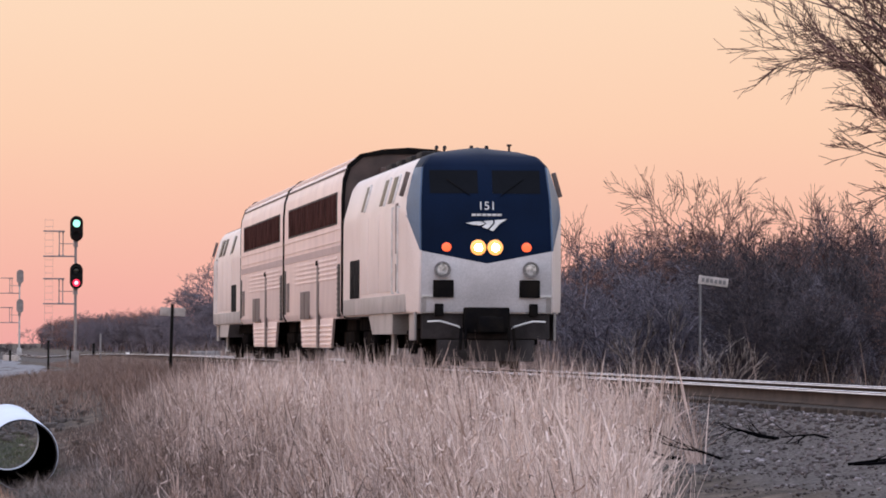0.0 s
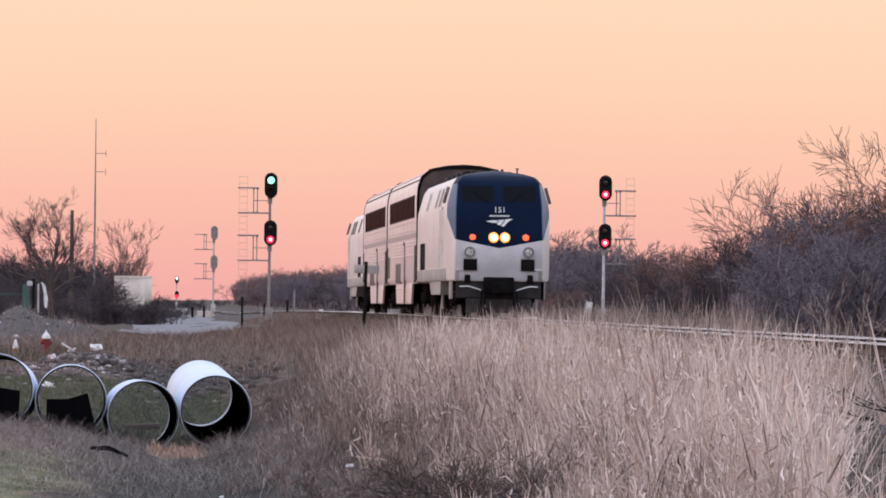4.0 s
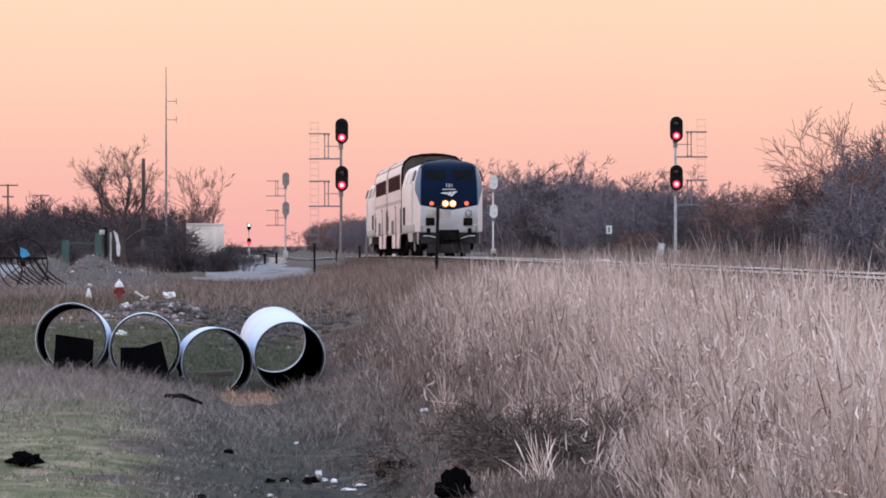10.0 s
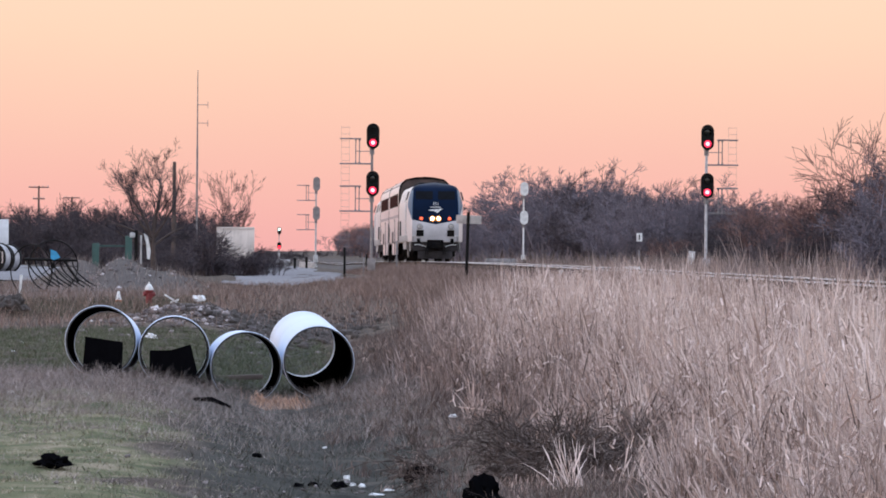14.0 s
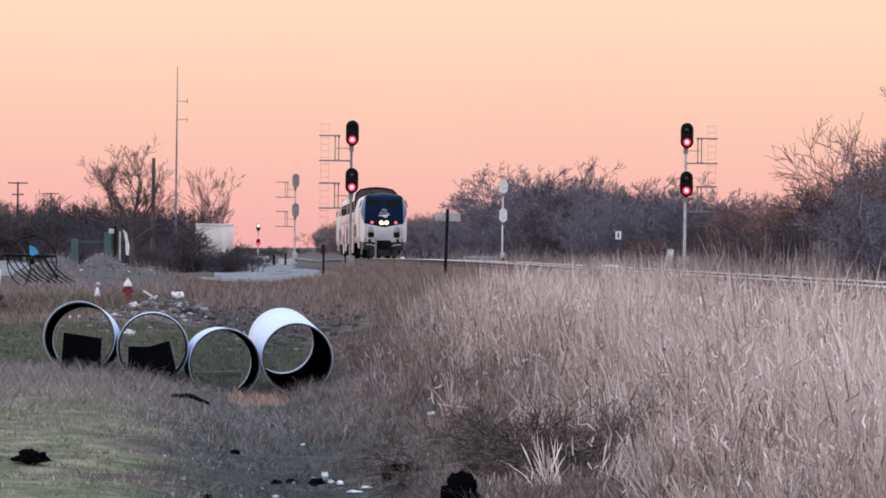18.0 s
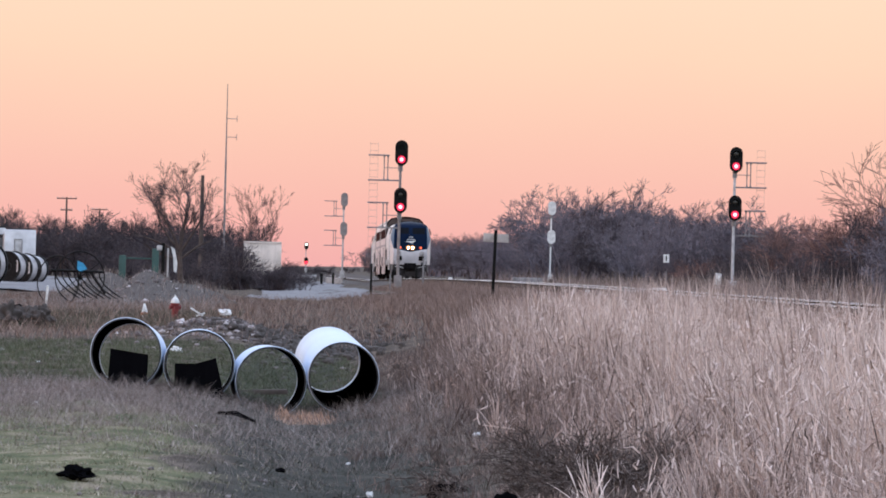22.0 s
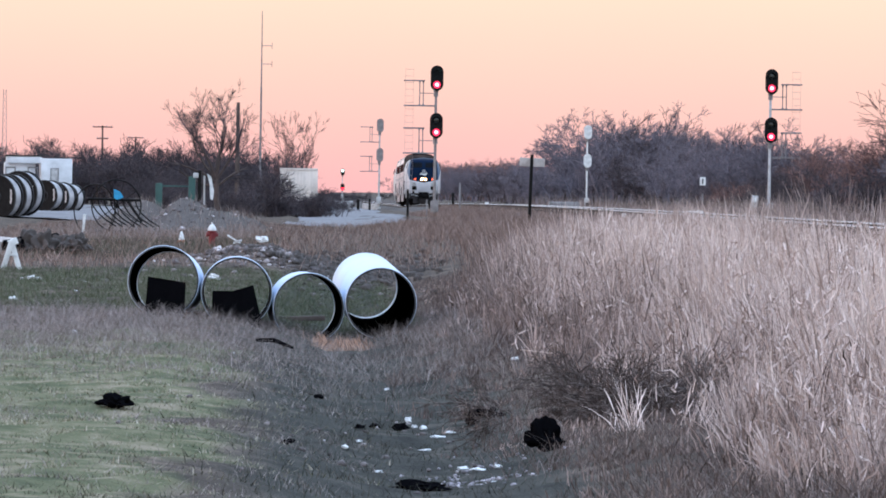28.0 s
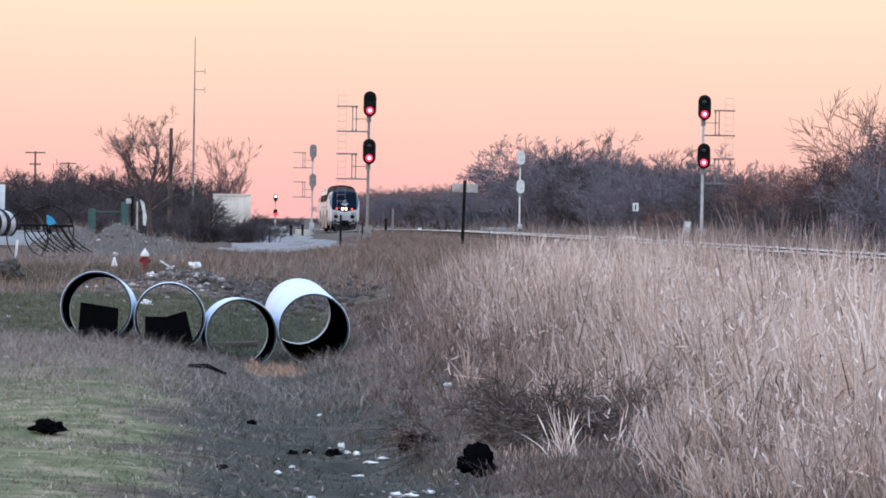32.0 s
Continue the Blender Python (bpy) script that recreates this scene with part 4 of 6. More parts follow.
def signal_head(root, z, x, w, h, lit, mat_head, faced=True):
    head = part("signal_head", bm_join(bm_prism(capsule(w, h), 0.05, "Y", -0.2), bm_box((w * 0.6, 0.32, h * 0.72), (0, 0.0, 0), 0.03)), mat_head, root)
    head.matrix_basis = pose(x, 0, z)
    if faced:
        for dz, name in ((h * 0.2, "upper"), (-h * 0.26, "lower")):
            m = lit.get(name, M_DARKLENS)
            hood = bm_lathe([(0.215, -0.2), (0.22, -0.42), (0.21, -0.42), (0.205, -0.2)], "Y", 20, (0, 0, dz))
            for v in hood.verts:
                if v.co.z < dz - 0.08 and v.co.y < -0.3:
                    v.co.y = -0.24
            part("hood", hood, M_HEADBOX, head)
            # lens drawn wide to take in the glow round the lamp
            part("lens", bm_lathe([(0.20, -0.205), (0.19, -0.225), (0.11, -0.240)], "Y", 20, (0, 0, dz)), m, head, "lit signal lens" if m is not M_DARKLENS else "dark unlit lens")
            part("lens_centre", bm_lathe([(0.11, -0.240), (0.06, -0.248), (0.0005, -0.252)], "Y", 20, (0, 0, dz)), M_REDCORE if m is M_RED else m, head)
    return head


def make_signal(x, y, zb, zl, zu, side, heads, lit_u, lit_l, w=0.70, h=1.38, faced=True, ladder=True, mat_head=None, label="", mast=None):
    root = empty("railway_signal", pose(x, y, zb))
    tagged(root, label, "railway signal", "railway signals")
    top = zu - zb - h * 0.15
    part("mast", bm_join(bm_cyl((0, 0.12, 0), (0, 0.12, top), 0.085, 0.07, 14), bm_cyl((0, 0.12, 0), (0, 0.12, 0.12), 0.2, 0.2, 14)), mast or M_GREYBACK, root)
    part("junction_box", bm_box((0.42, 0.3, 0.62), (0.0, -0.1, 0.75), 0.03), mast or M_GREYBACK, root)
    for z, lit in ((zl, lit_l), (zu, lit_u)):
        head = signal_head(root, z - zb, 0.04, w, h, lit, mat_head or M_HEADBOX, faced)
        part("bracket", bm_join(bm_cyl((0, 0.12, z - zb - h * 0.72), (0, 0.12, z - zb - h * 0.42), 0.13, 0.11, 12), bm_box((0.3, 0.12, 0.05), (0, 0.05, z - zb - h * 0.5), 0.01)), M_GALV, root)
        # platform and rail frame beside the head
        s = side
        za, zc = z - zb - 0.14, z - zb - 1.50
        if ladder:
            part("platform", bm_box((1.75, 0.5, 0.075), (s * 0.87, 0.35, zc), 0.008), M_GALV, root)
            part("top_bar", bm_box((1.15, 0.06, 0.075), (s * 1.17, 0.35, za), 0.008), M_GALV, root)
            for dx in (0.68, 0.88):
                part("post", bm_join(bm_cyl((s * dx, 0.35, zc), (s * dx, 0.35, za), 0.028, 0.028, 8), bm_box((0.16, 0.06, 0.12), (s * dx, 0.35, zc + 0.07), 0.01, taper=(0.3, 1)), bm_box((0.16, 0.06, 0.12), (s * dx, 0.35, za - 0.07), 0.01, (180, 0, 0), taper=(0.3, 1))), M_GALV, root)
            part("handrail", bm_cyl((0, 0.35, (za + zc) / 2), (s * 0.9, 0.35, (za + zc) / 2), 0.02, 0.02, 8), M_GALV, root)
    if ladder and faced:
        for dx in (1.22, 1.66):
            part("ladder_stile", bm_cyl((s * dx, 0.45, 1.6), (s * dx, 0.45, zu - zb + 0.55), 0.006, 0.006, 6), M_LADDER, root)
        z = 1.7
        while z < zu - zb + 0.55:
            part("rung", bm_cyl((s * 1.22, 0.45, z), (s * 1.66, 0.45, z), 0.008, 0.008, 6), M_LADDER, root)
            z += 0.36
    return root


sig_l = make_signal(6.77, 351, -1.05, 4.085, 6.662, -1, 2, {"upper": M_GREEN, "lower": M_RED}, {"lower": M_RED}, label="two-headed railway signal on a galvanized mast with platforms", mast=M_GALVM)
sig_r = make_signal(24.95, 351, -0.9, 4.12, 6.75, 1, 2, {"lower": M_RED}, {"lower": M_RED}, label="two-headed railway signal showing red over red", mast=M_MAST)
sig_f = make_signal(6.24, 584, -1.1, 3.75, 6.4, -1, 2, {}, {}, 0.62, 1.25, False, True, M_GALVM, "distant railway signal seen from its grey back")
sig_g = make_signal(25.0, 584, -0.95, 3.5, 6.1, 1, 2, {}, {}, 0.72, 1.25, False, False, M_WHITE, "pale railway signal seen from its back", M_WHITE)
sig_d = make_signal(5.7, 1135, -1.3, 1.1, 3.7, -1, 2, {"upper": M_COLD}, {"lower": M_REDFAR}, 0.7, 1.2, True, False, None, "far railway signal showing white over red")
# an added blind hides one glowing lens of the upper head or the other
up_head = [o for o in sig_l.children if o.name.startswith("signal_head")][1]
blind = part("blind", bm_lathe([(0.0005, -0.265), (0.203, -0.265), (0.203, -0.258), (0.0005, -0.258)], "Y", 20), M_HEADBOX, up_head, "added black blind that hides one glowing lens")


# ---- the train ----
def loco():
    root = empty("diesel_locomotive")
    L = 20.9
    # slices: z at centre, z at the corner, front y, corner half width, side y, side half width
    lev = [(1.08, 1.08, 0.10, 1.30, 0.75, 1.50, 1.08), (1.42, 1.42, 0.04, 1.30, 0.75, 1.52, 1.42), (2.05, 2.30, 0.00, 1.29, 0.80, 1.52, 3.02), (2.75, 2.75, 0.18, 1.28, 0.90, 1.52, 3.14),
           (3.30, 3.30, 0.36, 1.27, 1.00, 1.50, 3.30), (3.95, 3.95, 0.72, 1.22, 1.35, 1.32, 3.95), (4.20, 4.16, 1.05, 1.06, 1.75, 1.16, 4.16), (4.33, 4.27, 1.75, 0.74, 2.30, 0.84, 4.27), (4.38, 4.34, 2.5, 0.35, 2.9, 0.4, 4.34)]
    bm = bmesh.new()
    grid = []
    for zc, zk, fy, wf, sy, ws, zs in lev:
        ridge = 0.10 if zc < 3 else 0.05
        row = [(-ws, L, zs), (-ws, 12, zs), (-ws, sy, zs), (-wf, fy, zk), (0, fy - ridge, zc), (wf, fy, zk), (ws, sy, zs), (ws, 12, zs), (ws, L, zs)]
        grid.append([bm.verts.new(p) for p in row])
    for k in range(len(grid) - 1):
        for i in range(8):
            f = bm.faces.new((grid[k][i], grid[k][i + 1], grid[k + 1][i + 1], grid[k + 1][i]))
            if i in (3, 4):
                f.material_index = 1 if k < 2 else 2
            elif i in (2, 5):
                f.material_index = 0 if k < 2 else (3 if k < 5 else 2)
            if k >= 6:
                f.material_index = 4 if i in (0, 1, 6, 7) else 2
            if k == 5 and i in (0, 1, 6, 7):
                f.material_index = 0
    bm.faces.new(grid[-1][::-1]).material_index = 4
    bm.faces.new([grid[k][8] for k in range(len(grid))] + [grid[k][0] for k in range(len(grid) - 1, -1, -1)])
    bm.faces.new(grid[0])
    bmesh.ops.recalc_face_normals(bm, faces=bm.faces[:])
    bmesh.ops.bevel(bm, geom=[e for e in bm.edges if len(e.link_faces) == 2 and e.calc_face_angle(0) > 0.35], offset=0.03, segments=2, affect="EDGES", material=-1)
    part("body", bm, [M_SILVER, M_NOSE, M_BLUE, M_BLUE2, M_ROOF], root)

    def on_face(x, z):
        """The front's y at a height."""
        for a, b in zip(lev, lev[1:]):
            if a[0] <= z <= b[0]:
                f = (z - a[0]) / (b[0] - a[0])
                fy = a[2] + (b[2] - a[2]) * f
                ra, rb = (0.10 if a[0] < 3 else 0.05), (0.10 if b[0] < 3 else 0.05)
                return fy - (ra + (rb - ra) * f) * (1 - abs(x) / 1.25)
        return 0.0

    def face_plate(name, xs, zs, t, mat, label=""):
        b = bmesh.new()
        pts = [(xs[0], zs[0]), (xs[1], zs[0]), (xs[1], zs[1]), (xs[0], zs[1])]
        fr = [b.verts.new((x, on_face(x, z) - t, z)) for x, z in pts]
        bk = [b.verts.new((x, on_face(x, z) + 0.02, z)) for x, z in pts]
        b.faces.new(fr)
        b.faces.new(bk[::-1])
        for i in range(4):
            b.faces.new((fr[i], fr[(i + 1) % 4], bk[(i + 1) % 4], bk[i]))
        bmesh.ops.recalc_face_normals(b, faces=b.faces[:])
        return part(name, b, mat, root, label, False)

    for s in (-1, 1):
        xs = (-1.08, -0.14) if s < 0 else (0.14, 1.08)
        face_plate("windshield", xs, (3.42, 3.88), 0.006, M_GLASS, "dark cab windshield")
        part("wiper", bm_cyl((s * 0.3, on_face(0.3, 3.38) - 0.03, 3.38), (s * 0.75, on_face(0.75, 3.7) - 0.03, 3.7), 0.007, 0.007, 6), M_BLACK, root)
        part("ditch_light", bm_lathe([(0.0005, -0.05), (0.10, -0.045), (0.125, -0.02), (0.13, 0.05)], "Y", 20, (s * 0.86, on_face(0.86, 1.93) - 0.02, 1.93)), M_LENS, root, "round clear lamp")
        part("lamp_ring", bm_lathe([(0.13, 0.06), (0.13, -0.05), (0.16, -0.05), (0.165, 0.06)], "Y", 20, (s * 0.86, on_face(0.86, 1.93) - 0.02, 1.93)), M_GALV, root)
        part("marker_light", bm_lathe([(0.0005, -0.06), (0.07, -0.05), (0.095, -0.02), (0.10, 0.05)], "Y", 18, (s * 0.78, on_face(0.78, 2.36) - 0.02, 2.36)), M_MARK, root, "glowing amber marker light")
        # the ring imitates the glow that spreads round the bulb
        hl = part("headlight", bm_lathe([(0.075, -0.060), (0.12, -0.05), (0.15, -0.02), (0.155, 0.05)], "Y", 20, (s * 0.165, on_face(0.1, 2.36) - 0.02, 2.36)), M_HALO, root, "orange ring for the glow round the headlight")
        part("bulb", bm_lathe([(0.0005, -0.07), (0.04, -0.067), (0.075, -0.060)], "Y", 20, (s * 0.165, on_face(0.1, 2.36) - 0.02, 2.36)), M_HEAD, hl, "bright warm bulb glass")
        # flat plate; its black draws the shade of a step opening
        part("step_recess", bm_box((0.40, 0.10, 0.34), (s * 0.84, on_face(0.84, 1.55) - 0.005, 1.56), 0.02), M_BLACK, root, "flat black step plate for a shaded recess")
        part("step_box", bm_box((0.17, 0.18, 0.24), (s * 0.92, 0.06, 1.15), 0.02), M_BLACK, root)
        part("grab_iron", bm_join(*[bm_cyl(a, b, 0.018, 0.018, 6) for a, b in (((s * 1.15, -0.02, 0.92), (s * 0.9, -0.06, 0.93)), ((s * 0.9, -0.06, 0.93), (s * 0.55, -0.06, 0.83)), ((s * 0.55, -0.06, 0.83), (s * 0.5, -0.02, 0.78)))]), M_WHITE, root, "white cut lever and grab iron")
        part("mirror", bm_box((0.09, 0.12, 0.50), (s * 1.50, 1.5, 3.62), 0.02, (0, s * -16, 0)), M_BROWNGREY, root, "dark folded side mirror")
        for y0, ln in ((5.5, 1.6), (8.2, 1.35), (14.3, 1.1)):
            part("cab_window", bm_box((0.03, ln, 0.56), (s * 1.425, y0, 3.60), 0.01, (0, s * -15.5, 0)), M_GLASS, root, "slanted dark side window")
            part("window_post", bm_box((0.05, 0.16, 0.62), (s * 1.43, y0 - ln / 2 - 0.1, 3.60), 0.01, (0, s * -15.5, 0)), M_WHITE, root, "pale window post")
        # door and steps are flat, their depth is only darker colour
        part("cab_door", bm_box((0.03, 0.55, 1.0), (s * 1.515, 3.4, 2.78), 0.005), M_BROWNGREY, root, "flat cab door plate darkened like a recess")
        part("cab_step_recess", bm_box((0.03, 0.5, 0.56), (s * 1.515, 3.4, 1.80), 0.005), M_BROWNGREY, root, "flat cab step plate darkened like a recess")
        for y0 in (2.6, 4.2):
            part("door_handrail", bm_join(bm_cyl((s * 1.56, y0, 1.5), (s * 1.56, y0, 3.2), 0.02, 0.02, 6), bm_box((0.08, 0.04, 0.04), (s * 1.53, y0, 1.5)), bm_box((0.08, 0.04, 0.04), (s * 1.53, y0, 3.2))), M_WHITE, root, "pale door handrail")
        for y0, y1 in ((4.6, 8.6), (8.75, 12.0), (12.15, 14.8)):
            part("side_panel", bm_box((0.03, y1 - y0, 1.62), (s * 1.515, (y0 + y1) / 2, 2.35), 0.01), M_SILVER, root)
        part("grille", bm_box((0.02, 3.1, 0.84), (s * 1.52, 16.6, 1.885), 0.005), M_BLACK, root, "dark radiator grille")
        for k in range(6):
            part("grille_slat", bm_box((0.04, 0.06, 0.84), (s * 1.53, 15.2 + 0.55 * k, 1.885), 0.005), M_BARS, root)
        part("side_sill", bm_box((0.06, 19.8, 0.36), (s * 1.50, 10.8, 1.28), 0.02), M_SILL, root)
        tank = bm_prism([(5.0, 1.10), (12.6, 1.10), (11.3, 0.68), (5.1, 0.68)], 0.5, "X", 0.98 if s > 0 else -1.48)
        part("fuel_tank", tank, M_SILL, root, "scuffed grey fuel tank")
        part("tank_drain", bm_cyl((s * 1.3, 7.2, 0.25), (s * 1.3, 7.2, 0.7), 0.05, 0.05, 8), M_SILL, root)
        part("pilot_side", bm_box((0.05, 1.4, 0.55), (s * 1.36, 1.0, 0.83), 0.02), M_SILL, root, "grey side plate of the pilot")
    face_plate("sill_band", (-1.26, 1.26), (1.40, 1.44), 0.04, M_WHITE, "scuffed pale sill strip")
    face_plate("nose_lower_panel", (-1.27, 1.27), (1.09, 1.38), 0.012, M_SILL)
    swoosh = (((-0.40, 0.015), (-0.24, 0.05), (-0.09, 0.05), (-0.03, 0.005), (-0.13, -0.03), (-0.25, -0.015)), ((-0.06, 0.06), (0.13, 0.075), (0.13, 0.02), (0.02, -0.10), (-0.09, -0.055), (0.0, 0.005)), ((0.16, 0.08), (0.40, 0.10), (0.26, 0.01), (0.13, -0.14), (0.05, -0.115), (0.16, 0.01)))
    logo = part("emblem", bm_join(*[bm_prism(list(q)[::-1], 0.008, "Y") for q in swoosh]), M_WHITE, root, "white slanted stripes emblem", False)
    logo.matrix_basis = pose(0, on_face(0, 2.82) - 0.045, 2.82, -16, 0, 0)
    bars = bm_join(*[bm_box((0.085, 0.012, 0.045), (-0.24 + 0.1 * i, on_face(0, 3.0) - 0.012, 3.0)) for i in range(6)])
    part("name_bar", bars, M_WHITE, root, "row of small white lettering bars")
    curve = bpy.data.curves.new("number", "FONT")
    curve.body, curve.size, curve.align_x, curve.align_y, curve.extrude = "151", 0.24, "CENTER", "CENTER", 0.006
    tmp = new("tmp_text", curve)
    me = bpy.data.meshes.new_from_object(tmp)
    bpy.data.objects.remove(tmp)
    me.materials.clear()
    me.materials.append(M_WHITE)
    num = new("number", me)
    num.parent = root
    num.matrix_basis = pose(0.02, on_face(0, 3.17) - 0.02, 3.17, 72, 0, 0)
    # the pilot's grey imitates haze near the ground
    part("pilot", bm_join(bm_box((2.5, 0.35, 0.5), (0, 0.32, 0.83), 0.04), bm_box((1.9, 0.3, 0.42), (0, 0.2, 0.36), 0.03)), M_GREYED, root, "black pilot plate greyed for low haze")
    part("coupler", bm_join(bm_box((0.9, 0.35, 0.5), (0, 0.1, 0.95), 0.04), bm_box((0.34, 0.6, 0.34), (0, -0.2, 0.86), 0.05), bm_box((0.5, 0.22, 0.3), (0.05, -0.5, 0.86), 0.06)), M_BLACK, root, "black knuckle coupler")
    for x in (-0.5, -0.4, 0.42, 0.52):
        part("air_hose", bm_cyl((x, -0.1, 0.8), (x * 1.05, -0.18, 0.38), 0.03, 0.03, 8), M_BLACK, root)
    part("roof_horn", bm_join(*[bm_cyl((x, 2.4, 4.30), (x, 2.2, 4.37), 0.02, 0.04, 10) for x in (-0.82, -0.66)]), M_GREYED, root)
    part("roof_antenna", bm_join(bm_cyl((0.65, 2.6, 4.28), (0.65, 2.6, 4.45), 0.025, 0.02, 8), bm_cyl((0.65, 2.6, 4.41), (0.65, 2.6, 4.45), 0.05, 0.05, 10)), M_GREYED, root)
    for x in (0.2, -0.1):
        part("antenna_dome", bm_cyl((x, 2.6, 4.32), (x, 2.6, 4.42), 0.06, 0.03, 10), M_GREYED, root)
    for y in (8, 11, 14, 17.2):
        part("roof_vent", bm_box((1.5, 1.6, 0.12), (0, y, 4.38), 0.03), M_ROOF, root)
    part("underframe", bm_box((2.3, 20.2, 0.35), (0, 10.6, 0.95), 0.03), M_BLACK, root)
    for yt in (3.9, 16.9):
        bogie(root, yt, 1.15, 0.50)
    tagged(root, "silver and dark blue diesel locomotive with lit headlights", "locomotive", "train")
    return root


def bogie(root, y, half, r):
    fr = []
    for s in (-1, 1):
        fr += [bm_box((0.14, half * 2 + 1.3, 0.28), (s * 1.12, y, 0.62), 0.04), bm_box((0.16, 0.6, 0.35), (s * 1.14, y, 0.45), 0.05)]
    tr = part("truck", bm_join(*fr, bm_box((2.0, 0.5, 0.3), (0, y, 0.6), 0.04)), M_BLACK, root, "black truck frame")
    for dy in (-half, half):
        part("wheelset", bm_join(*[bm_lathe([(0.06, -0.07), (r - 0.03, -0.07), (r, -0.05), (r, 0.05), (r + 0.025, 0.06), (r + 0.025, 0.08), (0.06, 0.08)], "X", 24, (s * 0.76, y + dy, r)) for s in (-1, 1)], bm_cyl((-0.75, y + dy, r), (0.75, y + dy, r), 0.08, 0.08, 12)), M_BLACK, tr)


def coach():
    root = empty("passenger_car")
    L, hw = 25.3, 1.52
    prof = [(-hw + 0.08, 1.05), (-hw, 1.2), (-hw, 3.75), (-hw + 0.03, 4.15), (-hw + 0.14, 4.48), (-hw + 0.42, 4.72), (-hw + 0.95, 4.83), (0, 4.87)]
    prof = prof + [(-a, b) for a, b in prof[-2::-1]]
    bm = bmesh.new()
    rings = [[bm.verts.new((a * (1 if 0 < j < 3 else 0.985), y, b - (0.02 if j in (0, 3) else 0))) for a, b in prof] for j, y in enumerate((0, 0.08, L - 0.08, L))]
    n = len(prof)
    for a, b in zip(rings, rings[1:]):
        for i in range(n - 1):
            f = bm.faces.new((a[i], a[i + 1], b[i + 1], b[i]))
            f.material_index = 1 if 5 <= i <= 8 else 0
        bm.faces.new((a[n - 1], a[0], b[0], b[n - 1])).material_index = 2
    bm.faces.new(rings[0]).material_index = 2
    bm.faces.new(rings[-1][::-1]).material_index = 2
    bmesh.ops.recalc_face_normals(bm, faces=bm.faces[:])
    part("body", bm, [M_STEEL, M_ROOF, M_CAREND], root)
    for s in (-1, 1):
        x = s * (hw + 0.004)
        part("window_band", bm_box((0.012, 21.4, 0.74), (x, 12.4, 3.56), 0.004), M_BARS, root, "dark band between the upper windows")
        for k in range(14):
            part("upper_window", bm_box((0.03, 1.34, 0.66), (x, 2.6 + 1.51 * k, 3.56), 0.01), M_TINT, root, "upper deck window with brown reflection in its colour")
        part("stripe", bm_box((0.014, L - 0.2, 0.16), (x, L / 2, 2.62), 0.0), M_STRIPE, root, "faded lilac-grey side stripe")
        for z, ln in ((3.08, 0.03), (2.80, 0.02)):
            part("side_moulding", bm_box((0.03, L - 0.2, ln), (x, L / 2, z), 0.0), M_STEEL, root)
        for k in range(5):
            part("side_rib", bm_box((0.03, 17.6, 0.055), (x, 10.4, 1.98 + 0.11 * k), 0.012), M_STEEL, root, "bright fluted rib")
        for y0 in (13.9, 16.1):
            part("lower_window", bm_box((0.03, 1.9, 0.68), (x, y0, 1.42), 0.01), M_BROWNGREY, root, "tinted lower deck window")
        part("rear_window", bm_box((0.03, 1.2, 0.75), (x, 23.2, 1.66), 0.01), M_BROWNGREY, root, "tinted lower deck window")
        part("rear_strip", bm_box((0.03, 0.7, 1.15), (x, 24.7, 1.80), 0.01), M_BARS, root, "dark strip at the rear corner")
        # flat door plate, the shade of its recess in the colour
        part("entry_door", bm_box((0.04, 0.75, 1.95), (x, 9.3, 1.36), 0.01), M_BROWNGREY, root, "flat vestibule door plate darkened like a recess")
        part("door_lamp", bm_box((0.08, 0.5, 0.12), (x, 9.6, 2.40), 0.02), M_BLACK, root)
        part("gutter", bm_box((0.03, L - 0.1, 0.045), (s * (hw - 0.105), L / 2, 4.40), 0.0), M_BROWNGREY, root, "dark roof gutter")
        for dz, dx in ((4.55, 0.20), (4.63, 0.29)):
            part("roof_rib", bm_box((0.03, L - 0.2, 0.03), (s * (hw - dx), L / 2, dz), 0.0), M_STEEL, root)
        sx = s * (hw - 0.06)
        part("skirt", bm_prism([(3.6, 1.06), (17.6, 1.06), (16.8, 0.38), (4.5, 0.38)], 0.06, "X", sx - 0.03), M_STEEL, root)
        for k in range(5):
            part("skirt_rib", bm_box((0.03, 12.2 + 0.22 * k, 0.05), (s * (hw - 0.02), 10.65, 0.45 + 0.11 * k), 0.01), M_STEEL, root, "bright fluted rib")
        part("corner_ladder", bm_join(bm_box((0.02, 0.9, 1.2), (x, 0.95, 1.68)), *[bm_box((0.06, 0.9, 0.03), (x, 0.95, 1.12 + 0.12 * k)) for k in range(10)]), M_BARS, root, "dark plate with rungs at the corner")
    part("end_door", bm_box((1.3, 0.3, 2.1), (0, -0.1, 3.4), 0.04), M_CAREND, root, "dark corridor diaphragm")
    part("end_door", bm_box((1.3, 0.3, 2.1), (0, L + 0.1, 3.4), 0.04), M_ROOF, root, "dark corridor diaphragm")
    part("underframe", bm_box((2.3, L - 0.6, 0.3), (0, L / 2, 0.92), 0.03), M_BLACK, root)
    ends = [(a * 1.008, b + (0.03 if b > 2 else 0)) for a, b in prof]
    inner = [(a * 0.955, min(b, 4.80) - (0.05 if b > 4 else 0)) for a, b in prof]
    # black strip along the outline of each car end
    for y0 in (-0.03, L - 0.07):
        b = bmesh.new()
        q = [[b.verts.new((a, y0 + dy, z)) for a, z in pr] for pr, dy in ((inner, 0.0), (ends, 0.0), (ends, 0.10), (inner, 0.10))]
        for k in range(4):
            for m in range(len(prof) - 1):
                b.faces.new((q[k][m], q[k][m + 1], q[(k + 1) % 4][m + 1], q[(k + 1) % 4][m]))
